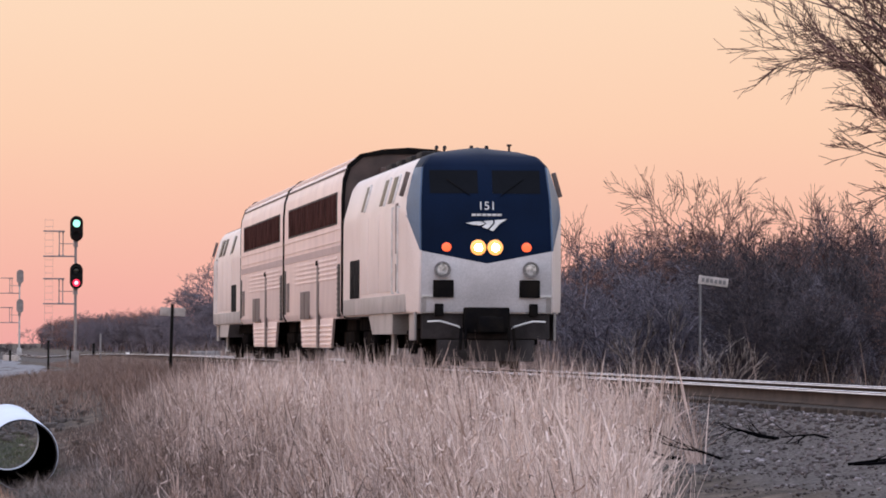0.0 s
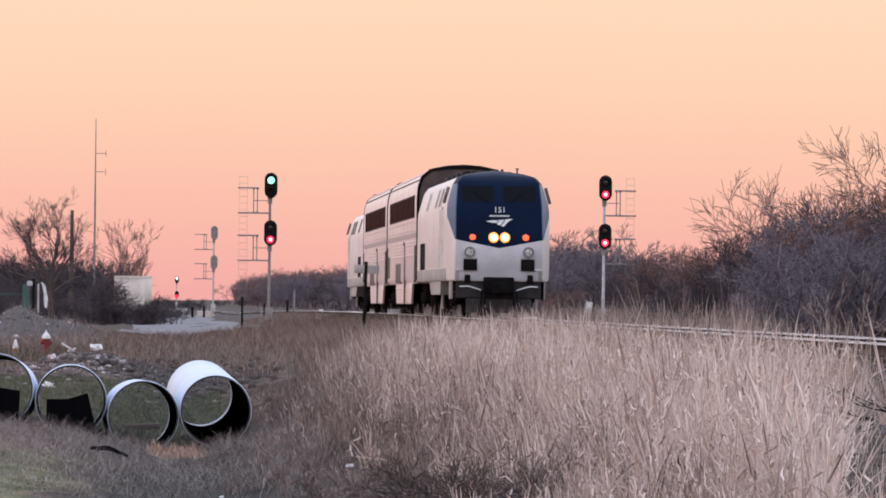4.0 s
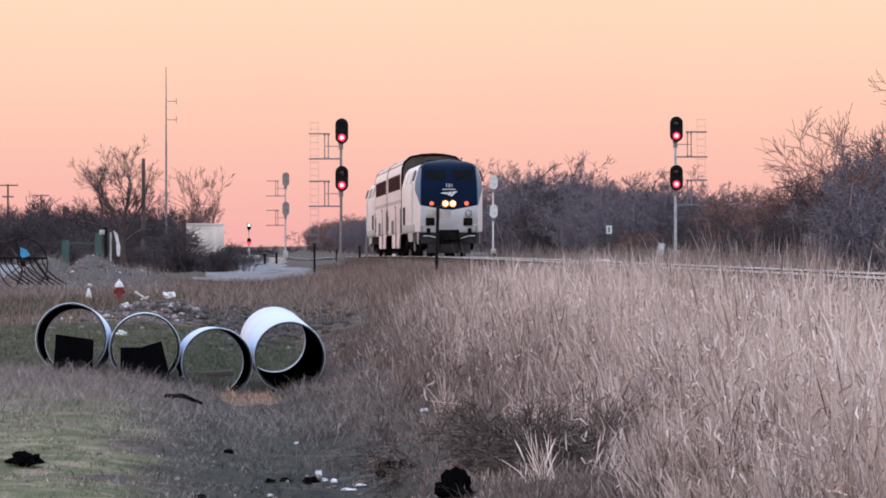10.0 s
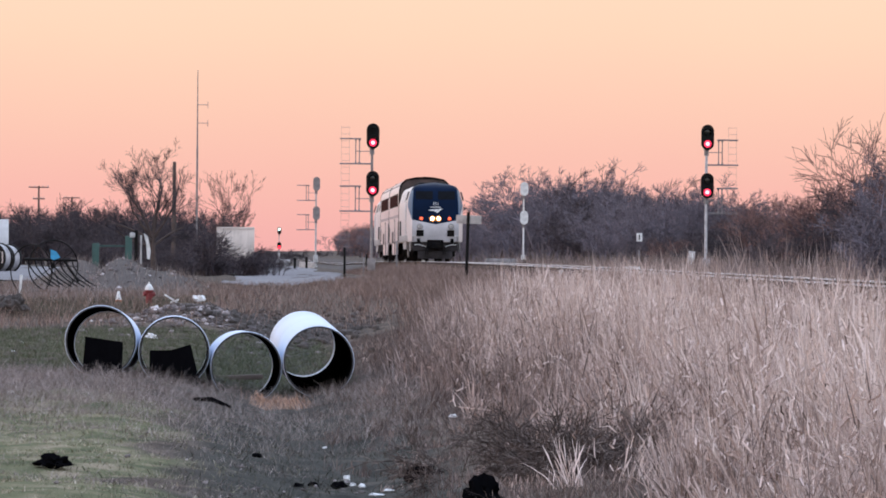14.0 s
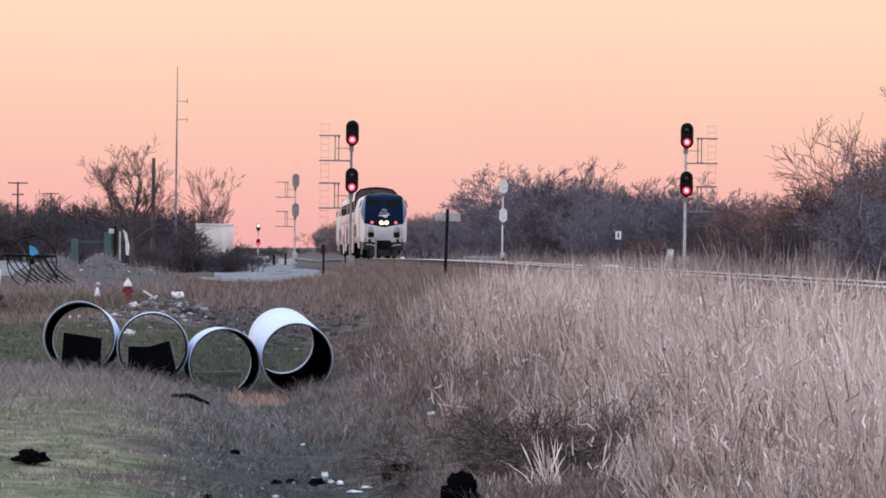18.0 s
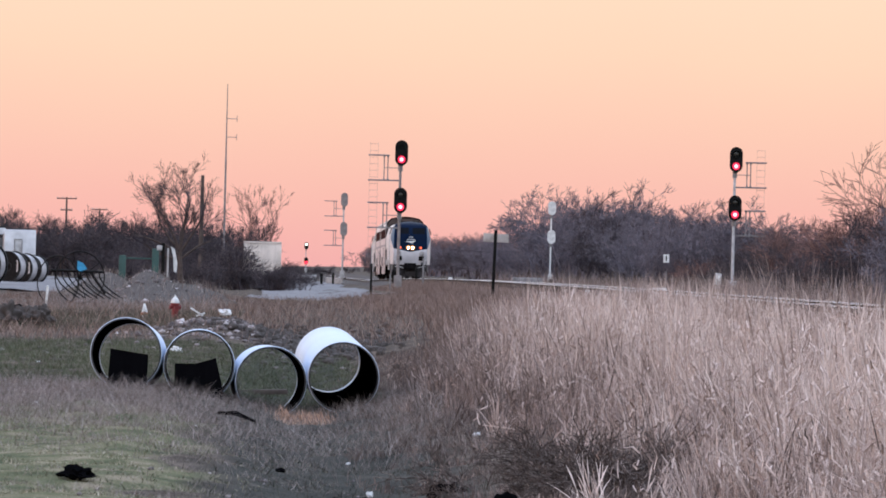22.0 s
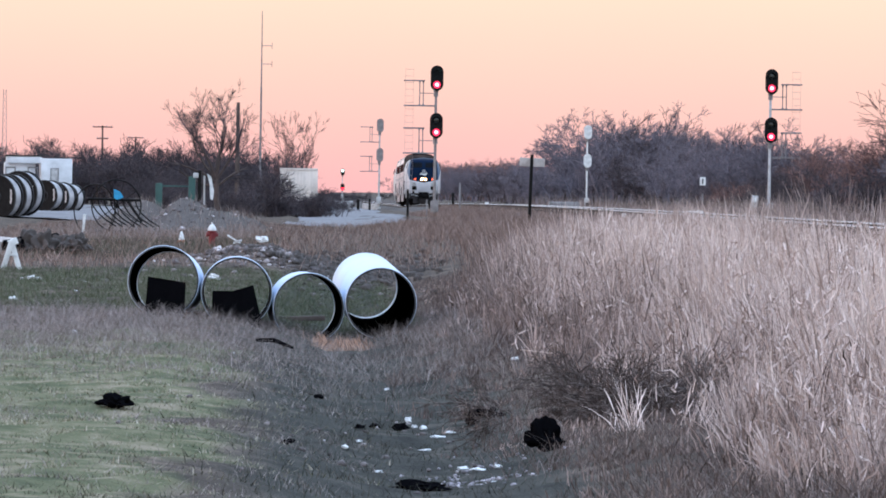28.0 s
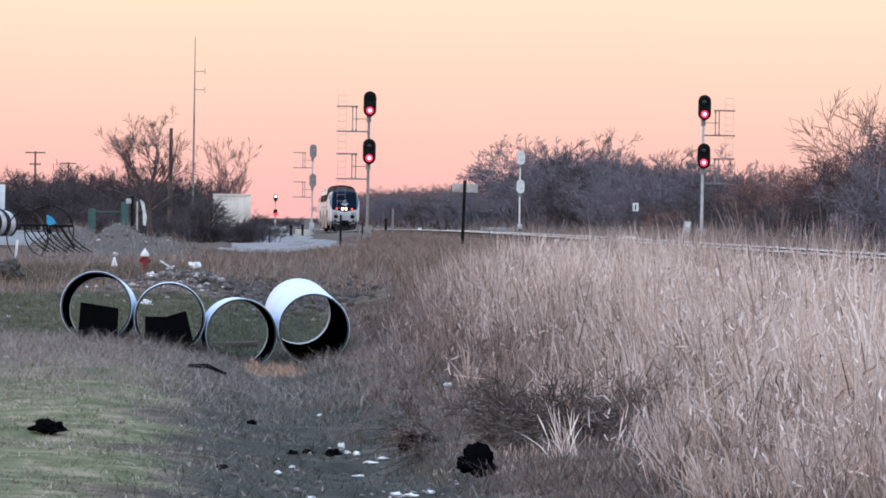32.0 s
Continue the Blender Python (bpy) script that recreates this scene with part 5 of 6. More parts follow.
        bmesh.ops.recalc_face_normals(b, faces=b.faces[:])
        part("end_frame", b, M_BLACK, root, "black arch strip round the car end")
    for yt in (2.6, L - 2.6):
        bogie(root, yt, 1.25, 0.46)
    tagged(root, "stainless steel double-deck passenger car with brownish windows", "passenger car", "train")
    return root


loco_a = loco()
car_a = coach()
loco_a.scale, car_a.scale = (1.04, 1.04, 1.04), (1.04, 1.04, 1.05)
car_b = copy_thing(car_a, pose(0, 0, 0))
loco_b = copy_thing(loco_a, pose(0, 0, 0))
tagged(loco_b, "silver diesel locomotive coupled backwards at the train's end", "locomotive", "train")


# ---- pipes ----
def make_pipe(x, y, z, dx, dz, length, label):
    ro, ri = 0.457, 0.428
    d = Vector((dx, length, dz))
    q = Vector((0, 1, 0)).rotation_difference(d.normalized()).to_matrix().to_4x4()
    root = empty("large_pipe", Matrix.Translation((x, y, z)) @ q)
    L = d.length
    part("outer_wall", bm_lathe([(ro, 0.012), (ro, L)], "Y", 64), M_PIPE, root)
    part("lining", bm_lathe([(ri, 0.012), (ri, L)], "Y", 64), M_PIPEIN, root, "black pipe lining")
    # pale ring stands in for daylight striking inside the far end
    part("bare_end", bm_lathe([(ri - 0.003, L - 0.16 * L ** 0.5), (ri - 0.003, L)], "Y", 64), M_PIPE, root, "pale strip for daylight inside the far end")
    for y0, y1 in ((0.012, 0.0), (L, L + 0.012)):
        part("rim", bm_lathe([(ri, y0), (ri + 0.004, y1), (ro - 0.008, y1)], "Y", 64), M_RIM, root, "dark cut pipe rim")
        part("rim_edge", bm_lathe([(ro - 0.008, y1), (ro, y0)], "Y", 64), M_PIPE, root, "pale outer rim edge")
    tagged(root, label, "pipe", "pipes on the grass")
    return root


make_pipe(-1.845, 82.4, -0.69, 0.03, -0.075, 2.5, "large pale coated pipe with black lining, lying on grass")
make_pipe(-0.91, 82.4, -0.82, -0.03, -0.02, 2.5, "large pale coated pipe with black lining, lying on grass")
make_pipe(0.01, 82.4, -1.01, -0.09, -0.02, 2.5, "large pale coated pipe with black lining, sunk in weeds")
make_pipe(0.93, 82.4, -0.93, -0.15, 0.125, 6.1, "large pale coated pipe with black lining, lying on the ditch edge")


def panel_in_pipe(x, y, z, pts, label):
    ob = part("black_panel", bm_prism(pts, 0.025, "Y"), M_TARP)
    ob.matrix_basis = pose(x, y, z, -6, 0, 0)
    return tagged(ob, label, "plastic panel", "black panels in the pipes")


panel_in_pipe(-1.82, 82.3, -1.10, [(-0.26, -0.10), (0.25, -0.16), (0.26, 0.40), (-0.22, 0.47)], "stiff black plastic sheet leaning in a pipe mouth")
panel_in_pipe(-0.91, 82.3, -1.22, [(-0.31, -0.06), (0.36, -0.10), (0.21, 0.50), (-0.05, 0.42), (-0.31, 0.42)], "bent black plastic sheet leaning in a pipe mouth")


# ---- hydrant, cone, rubble, litter ----
def make_hydrant(x, y):
    z = gz(x, y)
    root = empty("fire_hydrant", pose(x, y, z, 0, 0, 20) @ Matrix.Diagonal((0.72, 0.72, 0.9, 1)))
    part("barrel", bm_lathe([(0.0005, 0), (0.19, 0), (0.19, 0.05), (0.13, 0.07), (0.13, 0.5), (0.17, 0.52), (0.17, 0.57), (0.14, 0.58)], "Z", 24), M_HYD, root)
    part("bonnet", bm_lathe([(0.18, 0.58), (0.18, 0.61), (0.15, 0.68), (0.09, 0.75), (0.04, 0.78), (0.035, 0.84), (0.0005, 0.845)], "Z", 24), M_WHITE, root, "white painted bonnet")
    for s in (-1, 1):
        part("side_nozzle", bm_lathe([(0.06, 0.10), (0.06, 0.19), (0.075, 0.19), (0.075, 0.24), (0.0005, 0.24)], "X", 16, (0, 0, 0.45)) if s > 0 else bm_lathe([(0.06, -0.10), (0.06, -0.19), (0.075, -0.19), (0.075, -0.24), (0.0005, -0.24)], "X", 16, (0, 0, 0.45)), M_HYD, root)
    part("front_nozzle", bm_lathe([(0.08, -0.10), (0.08, -0.19), (0.095, -0.19), (0.095, -0.24), (0.0005, -0.24)], "Y", 16, (0, 0, 0.40)), M_HYD, root)
    tagged(root, "red fire hydrant with a white bonnet in weeds", "fire hydrant")


make_hydrant(-2.85, 190)


def make_cone(x, y):
    root = empty("traffic_cone", pose(x, y, gz(x, y) + 0.02))
    part("base", bm_box((0.34, 0.34, 0.035), (0, 0, 0.017), 0.01), M_CONE, root)
    part("cone_body", bm_lathe([(0.14, 0.03), (0.03, 0.46), (0.02, 0.47), (0.0005, 0.47)], "Z", 20), M_WHITE, root, "faded white cone body")
    part("band", bm_lathe([(0.122, 0.12), (0.102, 0.2)], "Z", 20), M_CONE, root, "orange band")
    tagged(root, "small faded white and orange traffic cone", "traffic cone")


make_cone(-3.94, 200)


def rock(rng, r, flat=0.7):
    bm = bmesh.new()
    if rng.random() < 0.5:
        bmesh.ops.create_icosphere(bm, subdivisions=1, radius=r)
    else:
        bmesh.ops.create_cube(bm, size=1.5 * r)
    turn = Euler((rng.uniform(0, 3), rng.uniform(0, 3), 0)).to_matrix()
    for v in bm.verts:
        v.co = turn @ (v.co * rng.uniform(0.55, 1.3))
        v.co.z *= flat
    return bm


def pile(name, seed, n, cx, cy, sx, sy, r0, r1, material, label, category):
    """Loose pieces lying on the ground, in one heap."""
    rng = random.Random(seed)
    v, f = [], []
    for i in range(n):
        x, y = cx + rng.gauss(0, sx), cy + rng.gauss(0, sy)
        r = rng.uniform(r0, r1) * rng.choice((0.5, 0.6, 0.8, 1.0))
        b = rock(rng, r)
        z = gz(x, y) + r * 0.2
        o = len(v)
        rz = rng.uniform(0, 6.28)
        for q in b.verts:
            v.append((x + q.co.x * math.cos(rz) - q.co.y * math.sin(rz), y + q.co.x * math.sin(rz) + q.co.y * math.cos(rz), z + q.co.z))
        bmesh.ops.triangulate(b, faces=b.faces[:])
        b.verts.index_update()
        f += [tuple(o + w.index for w in t.verts) for t in b.faces]
        b.free()
    return tagged(raw(name, v, f, material), label, category, kind="stuff")


pile("rubble_bank", 31, 1000, -1.2, 144, 0.85, 4.5, 0.02, 0.10, M_RUBBLE, "bank of broken concrete and stone rubble", "rubble")
pile("earth_bank", 40, 2200, 1.2, 152, 0.8, 14, 0.03, 0.13, M_EARTH, "dark bare earth bank below the weeds", "earth")
pile("earth_lumps", 37, 900, 0.2, 145, 1.0, 3.5, 0.03, 0.13, M_EARTH, "dark dug earth beside the rubble", "earth")
pile("scattered_rubble", 32, 160, -2.6, 120, 2.4, 9, 0.02, 0.09, M_RUBBLE, "scattered broken stones on the grass", "rubble")
pile("shoulder_gravel", 38, 4500, 6.3, 52, 0.8, 8, 0.008, 0.022, M_STONE, "small stones at the foot of the track shoulder", "gravel")
pile("ballast", 33, 8000, 8.1, 74, 0.8, 20, 0.014, 0.036, M_STONE, "loose ballast stones on the track shoulder", "ballast")
pile("inner_ballast", 34, 2400, 10.8, 95, 1.2, 30, 0.03, 0.07, M_STONE, "ballast stones between the rails", "ballast")
pile("spoil_stones", 35, 500, -5.5, 270, 2.0, 12, 0.04, 0.12, M_RUBBLE, "stones on the spoil heaps", "rubble")
pile("ditch_stones", 36, 130, 0.4, 52, 0.8, 6, 0.012, 0.035, M_RUBBLE, "pebbles on the ditch floor", "pebbles")

pile("ash_patch", 39, 260, 1.15, 43.6, 0.20, 0.9, 0.008, 0.026, M_ASH, "patch of pale ash and broken bits in the ditch", "rubble")

RNG = random.Random(50)


def scrap(name, x, y, r, material, label, category, flat=0.5, up=0.0, group=""):
    """One crumpled piece of litter or stone on the ground."""
    bm = bmesh.new()
    bmesh.ops.create_icosphere(bm, subdivisions=4 if r[0] > 0.1 else 2, radius=1)
    s = RNG.uniform(0, 50)
    for v in bm.verts:
        k = 0.85 + 0.6 * noise.noise(v.co * 1.6 + Vector((s, 0, 0))) + 0.2 * noise.noise(v.co * 4.0 + Vector((0, s, 0))) + 0.08 * noise.noise(v.co * 10 + Vector((0, 0, s)))
        v.co = Vector((v.co.x * r[0] * k, v.co.y * r[1] * k, v.co.z * r[2] * k * (1 if v.co.z > 0 else flat)))
    ob = part(name, bm, material, None, "", True)
    ob.matrix_basis = pose(x, y, gz(x, y) + r[2] * 0.35 + up, 0, 0, RNG.uniform(-30, 30))
    return tagged(ob, label, category, group)


scrap("concrete_chunk", -1.08, 147, (0.15, 0.12, 0.13), M_LITTER, "pale broken concrete chunk on the rubble bank", "rubble", up=0.12)
scrap("concrete_chunk", -1.72, 118, (0.12, 0.10, 0.09), M_LITTER, "pale concrete chunk on the lawn", "rubble")
scrap("concrete_chunk", -5.0, 118, (0.14, 0.10, 0.07), M_LITTER, "pale concrete slab piece on the lawn", "rubble")
part_ = part("broken_stake", bm_join(bm_box((0.5, 0.05, 0.06), (0, 0, 0.28), 0.01, (0, 32, 0)), bm_box((0.3, 0.05, 0.06), (0.12, 0.02, 0.2), 0.01, (0, -20, 0))), M_LITTER)
part_.matrix_basis = pose(-1.74, 150, gz(-1.74, 150) + 0.1, 0, 0, 0) @ Matrix.Scale(0.7, 4)
tagged(part_, "pale broken wooden stakes on the rubble bank", "stake")

# dark clods and litter of the near ditch
for x, y, r in ((-1.42, 47.8, (0.13, 0.10, 0.07)), (1.67, 45.2, (0.155, 0.12, 0.14)), (1.33, 51.8, (0.05, 0.05, 0.10)), (1.45, 51.9, (0.12, 0.08, 0.07)), (0.77, 52.5, (0.09, 0.07, 0.06)), (0.55, 51.9, (0.05, 0.05, 0.04)), (0.10, 56.5, (0.05, 0.05, 0.035)), (-0.13, 45.2, (0.07, 0.05, 0.03)), (0.75, 41.3, (0.20, 0.12, 0.05)), (0.42, 51.0, (0.05, 0.04, 0.03))):
    scrap("dark_clod", x, y, r, M_TARP, "black torn root clod lying in the ditch", "clod", group="clods in the ditch")
for x, y, r in ((0.84, 53.2, (0.035, 0.03, 0.04)), (0.88, 52.6, (0.03, 0.025, 0.025)), (0.95, 52.2, (0.04, 0.03, 0.03)), (0.40, 48.6, (0.03, 0.03, 0.02)), (1.04, 50.8, (0.07, 0.03, 0.015)), (1.14, 51.0, (0.05, 0.03, 0.015)), (0.89, 48.0, (0.06, 0.02, 0.012)), (0.28, 45.9, (0.03, 0.03, 0.02)), (1.09, 44.8, (0.05, 0.03, 0.025)), (1.19, 44.5, (0.08, 0.05, 0.018)), (1.32, 44.5, (0.035, 0.03, 0.025)), (0.78, 62.8, (0.035, 0.03, 0.04)), (0.50, 44.7, (0.05, 0.03, 0.012)), (2.05, 63.9, (0.05, 0.03, 0.03)), (1.25, 42.6, (0.08, 0.05, 0.015)), (-0.2, 60.5, (0.03, 0.02, 0.02)), (-2.6, 72, (0.05, 0.04, 0.03)), (-4.2, 92, (0.07, 0.06, 0.05)), (-3.6, 100, (0.07, 0.06, 0.04))):
    scrap("litter_scrap", x, y, r, M_LITTER, "small scrap of white plastic litter", "litter", group="litter in the grass")
def fallen_branch(x, y, seed, size, label):
    rng = np.random.default_rng(seed)
    segs = []
    for q in range(3):
        grow(rng, (rng.normal(0, 0.15), rng.normal(0, 0.15), 0.05), (rng.choice((-1, 1)), rng.normal(0, 0.4), 0.12), size, 0.014, 2, segs, -0.02, 0.6, 4)
    v, f = tubes(np.array(segs)[:, :8], 5)
    v[:, 2] = np.maximum(v[:, 2], 0.0)
    ob = raw("fallen_branch", v, f, M_TARP)
    ob.matrix_basis = pose(x, y, gz(x, y) + 0.01)
    tagged(ob, label, "branch")


fallen_branch(7.4, 53, 71, 0.8, "dark broken branch lying on the gravel")
fallen_branch(6.6, 57, 72, 0.6, "dark broken branch lying beside the grass")
fallen_branch(7.9, 60, 73, 0.5, "dark broken twig bundle on the gravel")
stalk = part("fallen_stalk", bm_cyl((0, 0, 0.12), (0.22, -3.0, 0.16), 0.004, 0.003, 6), M_GRASS)
stalk.matrix_basis = pose(2.06, 62.5, gz(2.1, 62.5) + 0.06)
tagged(stalk, "pale fallen stalk lying on the weeds", "stalk")
stick = part("dark_stick", bm_join(bm_cyl((-0.2, 1.4, 0.06), (0.0, 0.2, 0.09), 0.022, 0.028, 7), bm_cyl((0.0, 0.2, 0.09), (0.2, -1.4, 0.05), 0.028, 0.015, 7)), M_TARP)
stick.matrix_basis = pose(-0.36, 70.4, gz(-0.36, 70.4) + 0.08)
tagged(stick, "dark bent stick lying in the weeds", "stick")
plank = part("dark_plank", bm_box((0.72, 0.16, 0.07), (0, 0, 0), 0.012, (0, -2, 3)), M_WOOD)
plank.matrix_basis = pose(-0.12, 90, gz(-0.12, 90) + 0.05)
tagged(plank, "dark weathered plank on the ground behind the pipes", "plank")

# ---- yard: stand, scrap heap, reels, truck, gate ----
def make_stand(x, y):
    root = empty("white_stand", pose(x, y, gz(x, y), 0, 0, 15))
    for s in (-1, 1):
        part("leg_board", bm_box((0.11, 0.03, 0.70), (s * 0.11, s * 0.05, 0.34), 0.01, (s * -8, s * -15, 0)), M_WHITE, root)
    part("top_board", bm_box((0.20, 0.05, 0.14), (0.03, 0, 0.66), 0.01, (0, -24, 0)), M_WHITE, root)
    part("cross_board", bm_box((0.24, 0.03, 0.06), (0.0, 0, 0.40), 0.008, (0, 8, 0)), M_WHITE, root)
    tagged(root, "white folding board stand on the grass", "stand")


make_stand(-6.15, 134)
for i in range(9):
    x, y = -6.6 + 0.24 * i * (1 if i % 2 else 0.8) - 0.9, 168 + RNG.uniform(-3, 3)
    scrap("scrap_heap_piece", x, y, (RNG.uniform(0.25, 0.42), 0.3, RNG.uniform(0.25, 0.5)), M_TARP if i % 3 == 0 else M_EARTH, "dark scrap and root clod in a heap", "scrap", up=0.1, group="scrap heap")
slab = part("concrete_slab", bm_box((1.9, 1.6, 0.42), (-0.5, 0, 0.08), 0.08, (4, 5, 0)), M_PEACH)
slab.matrix_basis = pose(-7.6, 168, gz(-7.6, 168) + 0.12)
tagged(slab, "pale broken concrete slab by the scrap heap", "slab")


def make_reel(x, y, r, width, rz, label):
    root = empty("cable_reel", pose(x, y, gz(x, y) + r, 0, 0, rz))
    for s in (-1, 1):
        part("flange", bm_lathe([(0.16, s * width / 2 - 0.03), (r, s * width / 2 - 0.03), (r + 0.01, s * width / 2), (r, s * width / 2 + 0.03), (0.16, s * width / 2 + 0.03), (0.16, s * width / 2 - 0.03)], "Y", 40), M_IRON, root, "black reel flange")
        part("flange_rim", bm_lathe([(r + 0.005, s * width / 2 - 0.05), (r + 0.03, s * width / 2 - 0.05), (r + 0.03, s * width / 2 + 0.05), (r + 0.005, s * width / 2 + 0.05)], "Y", 40), M_BARS, root, "dark rim strip")
    part("hub", bm_lathe([(0.3, -width / 2), (0.3, width / 2)], "Y", 24), M_TARP, root)
    part("wound_pipe", bm_lathe([(0.3, -width / 2 + 0.04), (r * 0.93, -width / 2 + 0.04), (r * 0.97, -width / 6), (r * 0.94, 0), (r * 0.97, width / 6), (r * 0.93, width / 2 - 0.04), (0.3, width / 2 - 0.04)], "Y", 40), M_CONDUIT, root, "pale wound conduit")
    part("hub_plate", bm_lathe([(0.30, -width / 2 - 0.05), (0.34, -width / 2 - 0.05), (0.34, -width / 2 - 0.02), (0.30, -width / 2 - 0.02)], "Y", 20), M_BARS, root)
    for k in range(3):
        part("label_patch", bm_box((0.10, 0.012, 0.30), (r * 0.78, -width / 2 - 0.036, 0.05 + 0.26 * (k - 1)), 0.0, (0, -12 * (k - 1), 0)), M_SIGN, root, "pale worn label patch")
    tagged(root, label, "cable reel", "cable reels in the yard")
    return root


for rx, ry, rr in ((-18.2, 450, 1.05), (-17.6, 456, 1.05), (-17.1, 461, 1.0)):
    make_reel(rx, ry, rr, 0.9, -30, "black cable reel with pale rims in the yard")
for rx, ry, rr in ((-18.0, 377, 1.3), (-17.55, 381, 1.3), (-17.1, 385, 1.3)):
    make_reel(rx, ry, rr, 0.8, -30, "large black cable reel standing on gravel")


def make_truck():
    root = empty("box_truck", pose(-20.0, 480, gz(-20.0, 480), 0, 0, 4))
    part("box_body", bm_box((2.3, 5.0, 2.75), (1.15, 0, 2.2), 0.06), M_TRUCK, root)
    part("rear_door", bm_box((0.55, 0.05, 1.0), (1.0, -2.52, 2.3), 0.02), M_GREYBACK, root)
    part("cab", bm_box((2.3, 2.2, 2.6), (-1.5, 0.6, 2.0), 0.12), M_TRUCK, root)
    part("cab_window", bm_box((0.9, 0.06, 0.75), (-1.2, -0.53, 2.3), 0.03), M_GREYBACK, root, "grey side window")
    part("roof_box", bm_box((2.6, 2.6, 0.5), (-1.2, 0.4, 3.45), 0.06), M_TRUCK, root)
    part("roof_plate", bm_box((2.7, 2.7, 0.12), (-1.2, 0.4, 3.76), 0.03), M_GREYED, root, "dark roof plate")
    for dx in (-2.2, -0.55):
        part("window_frame", bm_join(bm_box((0.75, 0.05, 0.08), (dx, -0.55, 2.9), 0.01), bm_box((0.08, 0.05, 1.1), (dx - 0.34, -0.55, 2.4), 0.01), bm_box((0.08, 0.05, 1.1), (dx + 0.34, -0.55, 2.4), 0.01)), M_GALV, root)
    part("door_frame", bm_join(bm_box((0.62, 0.04, 0.05), (1.0, -2.56, 2.85), 0.0), bm_box((0.05, 0.04, 1.1), (0.72, -2.56, 2.3), 0.0), bm_box((0.05, 0.04, 1.1), (1.28, -2.56, 2.3), 0.0)), M_GALV, root)
    part("tank", bm_box((1.3, 1.2, 1.5), (-0.2, -3.2, 0.9), 0.05), M_GREENP, root, "dark green tank")
    for x in (-1.8, 1.6):
        for y in (-1.8, 1.6):
            part("wheel", bm_lathe([(0.1, -0.12), (0.42, -0.12), (0.46, -0.06), (0.46, 0.06), (0.42, 0.12), (0.1, 0.12)], "X", 20, (x, y, 0.46)), M_TARP, root)
    part("chassis", bm_box((4.4, 4.0, 0.25), (0, 0, 0.72), 0.03), M_IRON, root)
    tagged(root, "white box truck with grey doors parked in the yard", "truck")


make_truck()


def hoop(r, rad, rot, loc, n=36):
    bm = bm_lathe([(r + rad * math.cos(2 * math.pi * i / 6), rad * math.sin(2 * math.pi * i / 6)) for i in range(7)], "Y", n)
    bmesh.ops.remove_doubles(bm, verts=bm.verts[:], dist=0.0005)
    m = Matrix.Translation(loc) @ Euler([radians(a) for a in rot]).to_matrix().to_4x4()
    bmesh.ops.transform(bm, matrix=m, verts=bm.verts[:])
    return bm


def make_rake():
    x, y = -7.55, 250
    root = empty("hay_rake", pose(x, y, gz(x, y) + 0.98, 0, 0, 0))
    part("hoop", hoop(1.0, 0.025, (0, 0, 20), (0.1, 0, 0.1)), M_IRON, root)
    part("hoop", hoop(1.0, 0.025, (0, 0, -35), (-0.75, 0.4, -0.08)), M_IRON, root)
    for k in range(10):
        a = k * 36
        part("spoke", bm_cyl((0.1, 0, 0.1), (0.1 + 0.98 * math.cos(radians(a)) * math.cos(radians(20)), 0.98 * math.cos(radians(a)) * math.sin(radians(20)), 0.1 + 0.98 * math.sin(radians(a))), 0.016, 0.012, 6), M_IRON, root)
    for k in range(8):
        dx = -0.85 + 0.24 * k
        part("curved_tine", bm_join(*[bm_cyl((dx + 0.06 * j * j, -0.3, 0.35 - 0.26 * j), (dx + 0.06 * (j + 1) ** 2, -0.3, 0.35 - 0.26 * (j + 1)), 0.028, 0.024, 6) for j in range(4)]), M_IRON, root)
    part("beam", bm_join(bm_cyl((-1.0, -0.3, 0.36), (1.05, -0.3, 0.33), 0.05, 0.05, 8), bm_cyl((0.5, -0.3, 0.35), (1.1, -0.4, -0.5), 0.05, 0.05, 8)), M_IRON, root)
    part("hub", bm_lathe([(0.0005, -0.12), (0.1, -0.1), (0.1, 0.1), (0.0005, 0.12)], "Y", 14, (0.1, 0, 0.1)), M_IRON, root)
    tagged(root, "old black iron wheeled hay rake in weeds", "hay rake")
    flag = part("flag", bm_prism([(-0.14, 0.22), (0.10, 0.12), (0.24, -0.1), (-0.02, -0.2), (-0.14, -0.12)], 0.02, "Y"), M_FLAG)
    flag.matrix_basis = pose(-7.4, 249.5, 0.2, 0, 0, 10)
    tagged(flag, "bright blue plastic flag tied to the rake", "flag")


make_rake()
stake = part("white_stake", bm_box((0.09, 0.05, 0.75), (0, 0, 0.37), 0.01), M_WHITE)
stake.matrix_basis = pose(-8.1, 232, gz(-8.1, 232) - 0.02, 0, 4, 0)
tagged(stake, "white marker stake in the weeds", "stake")


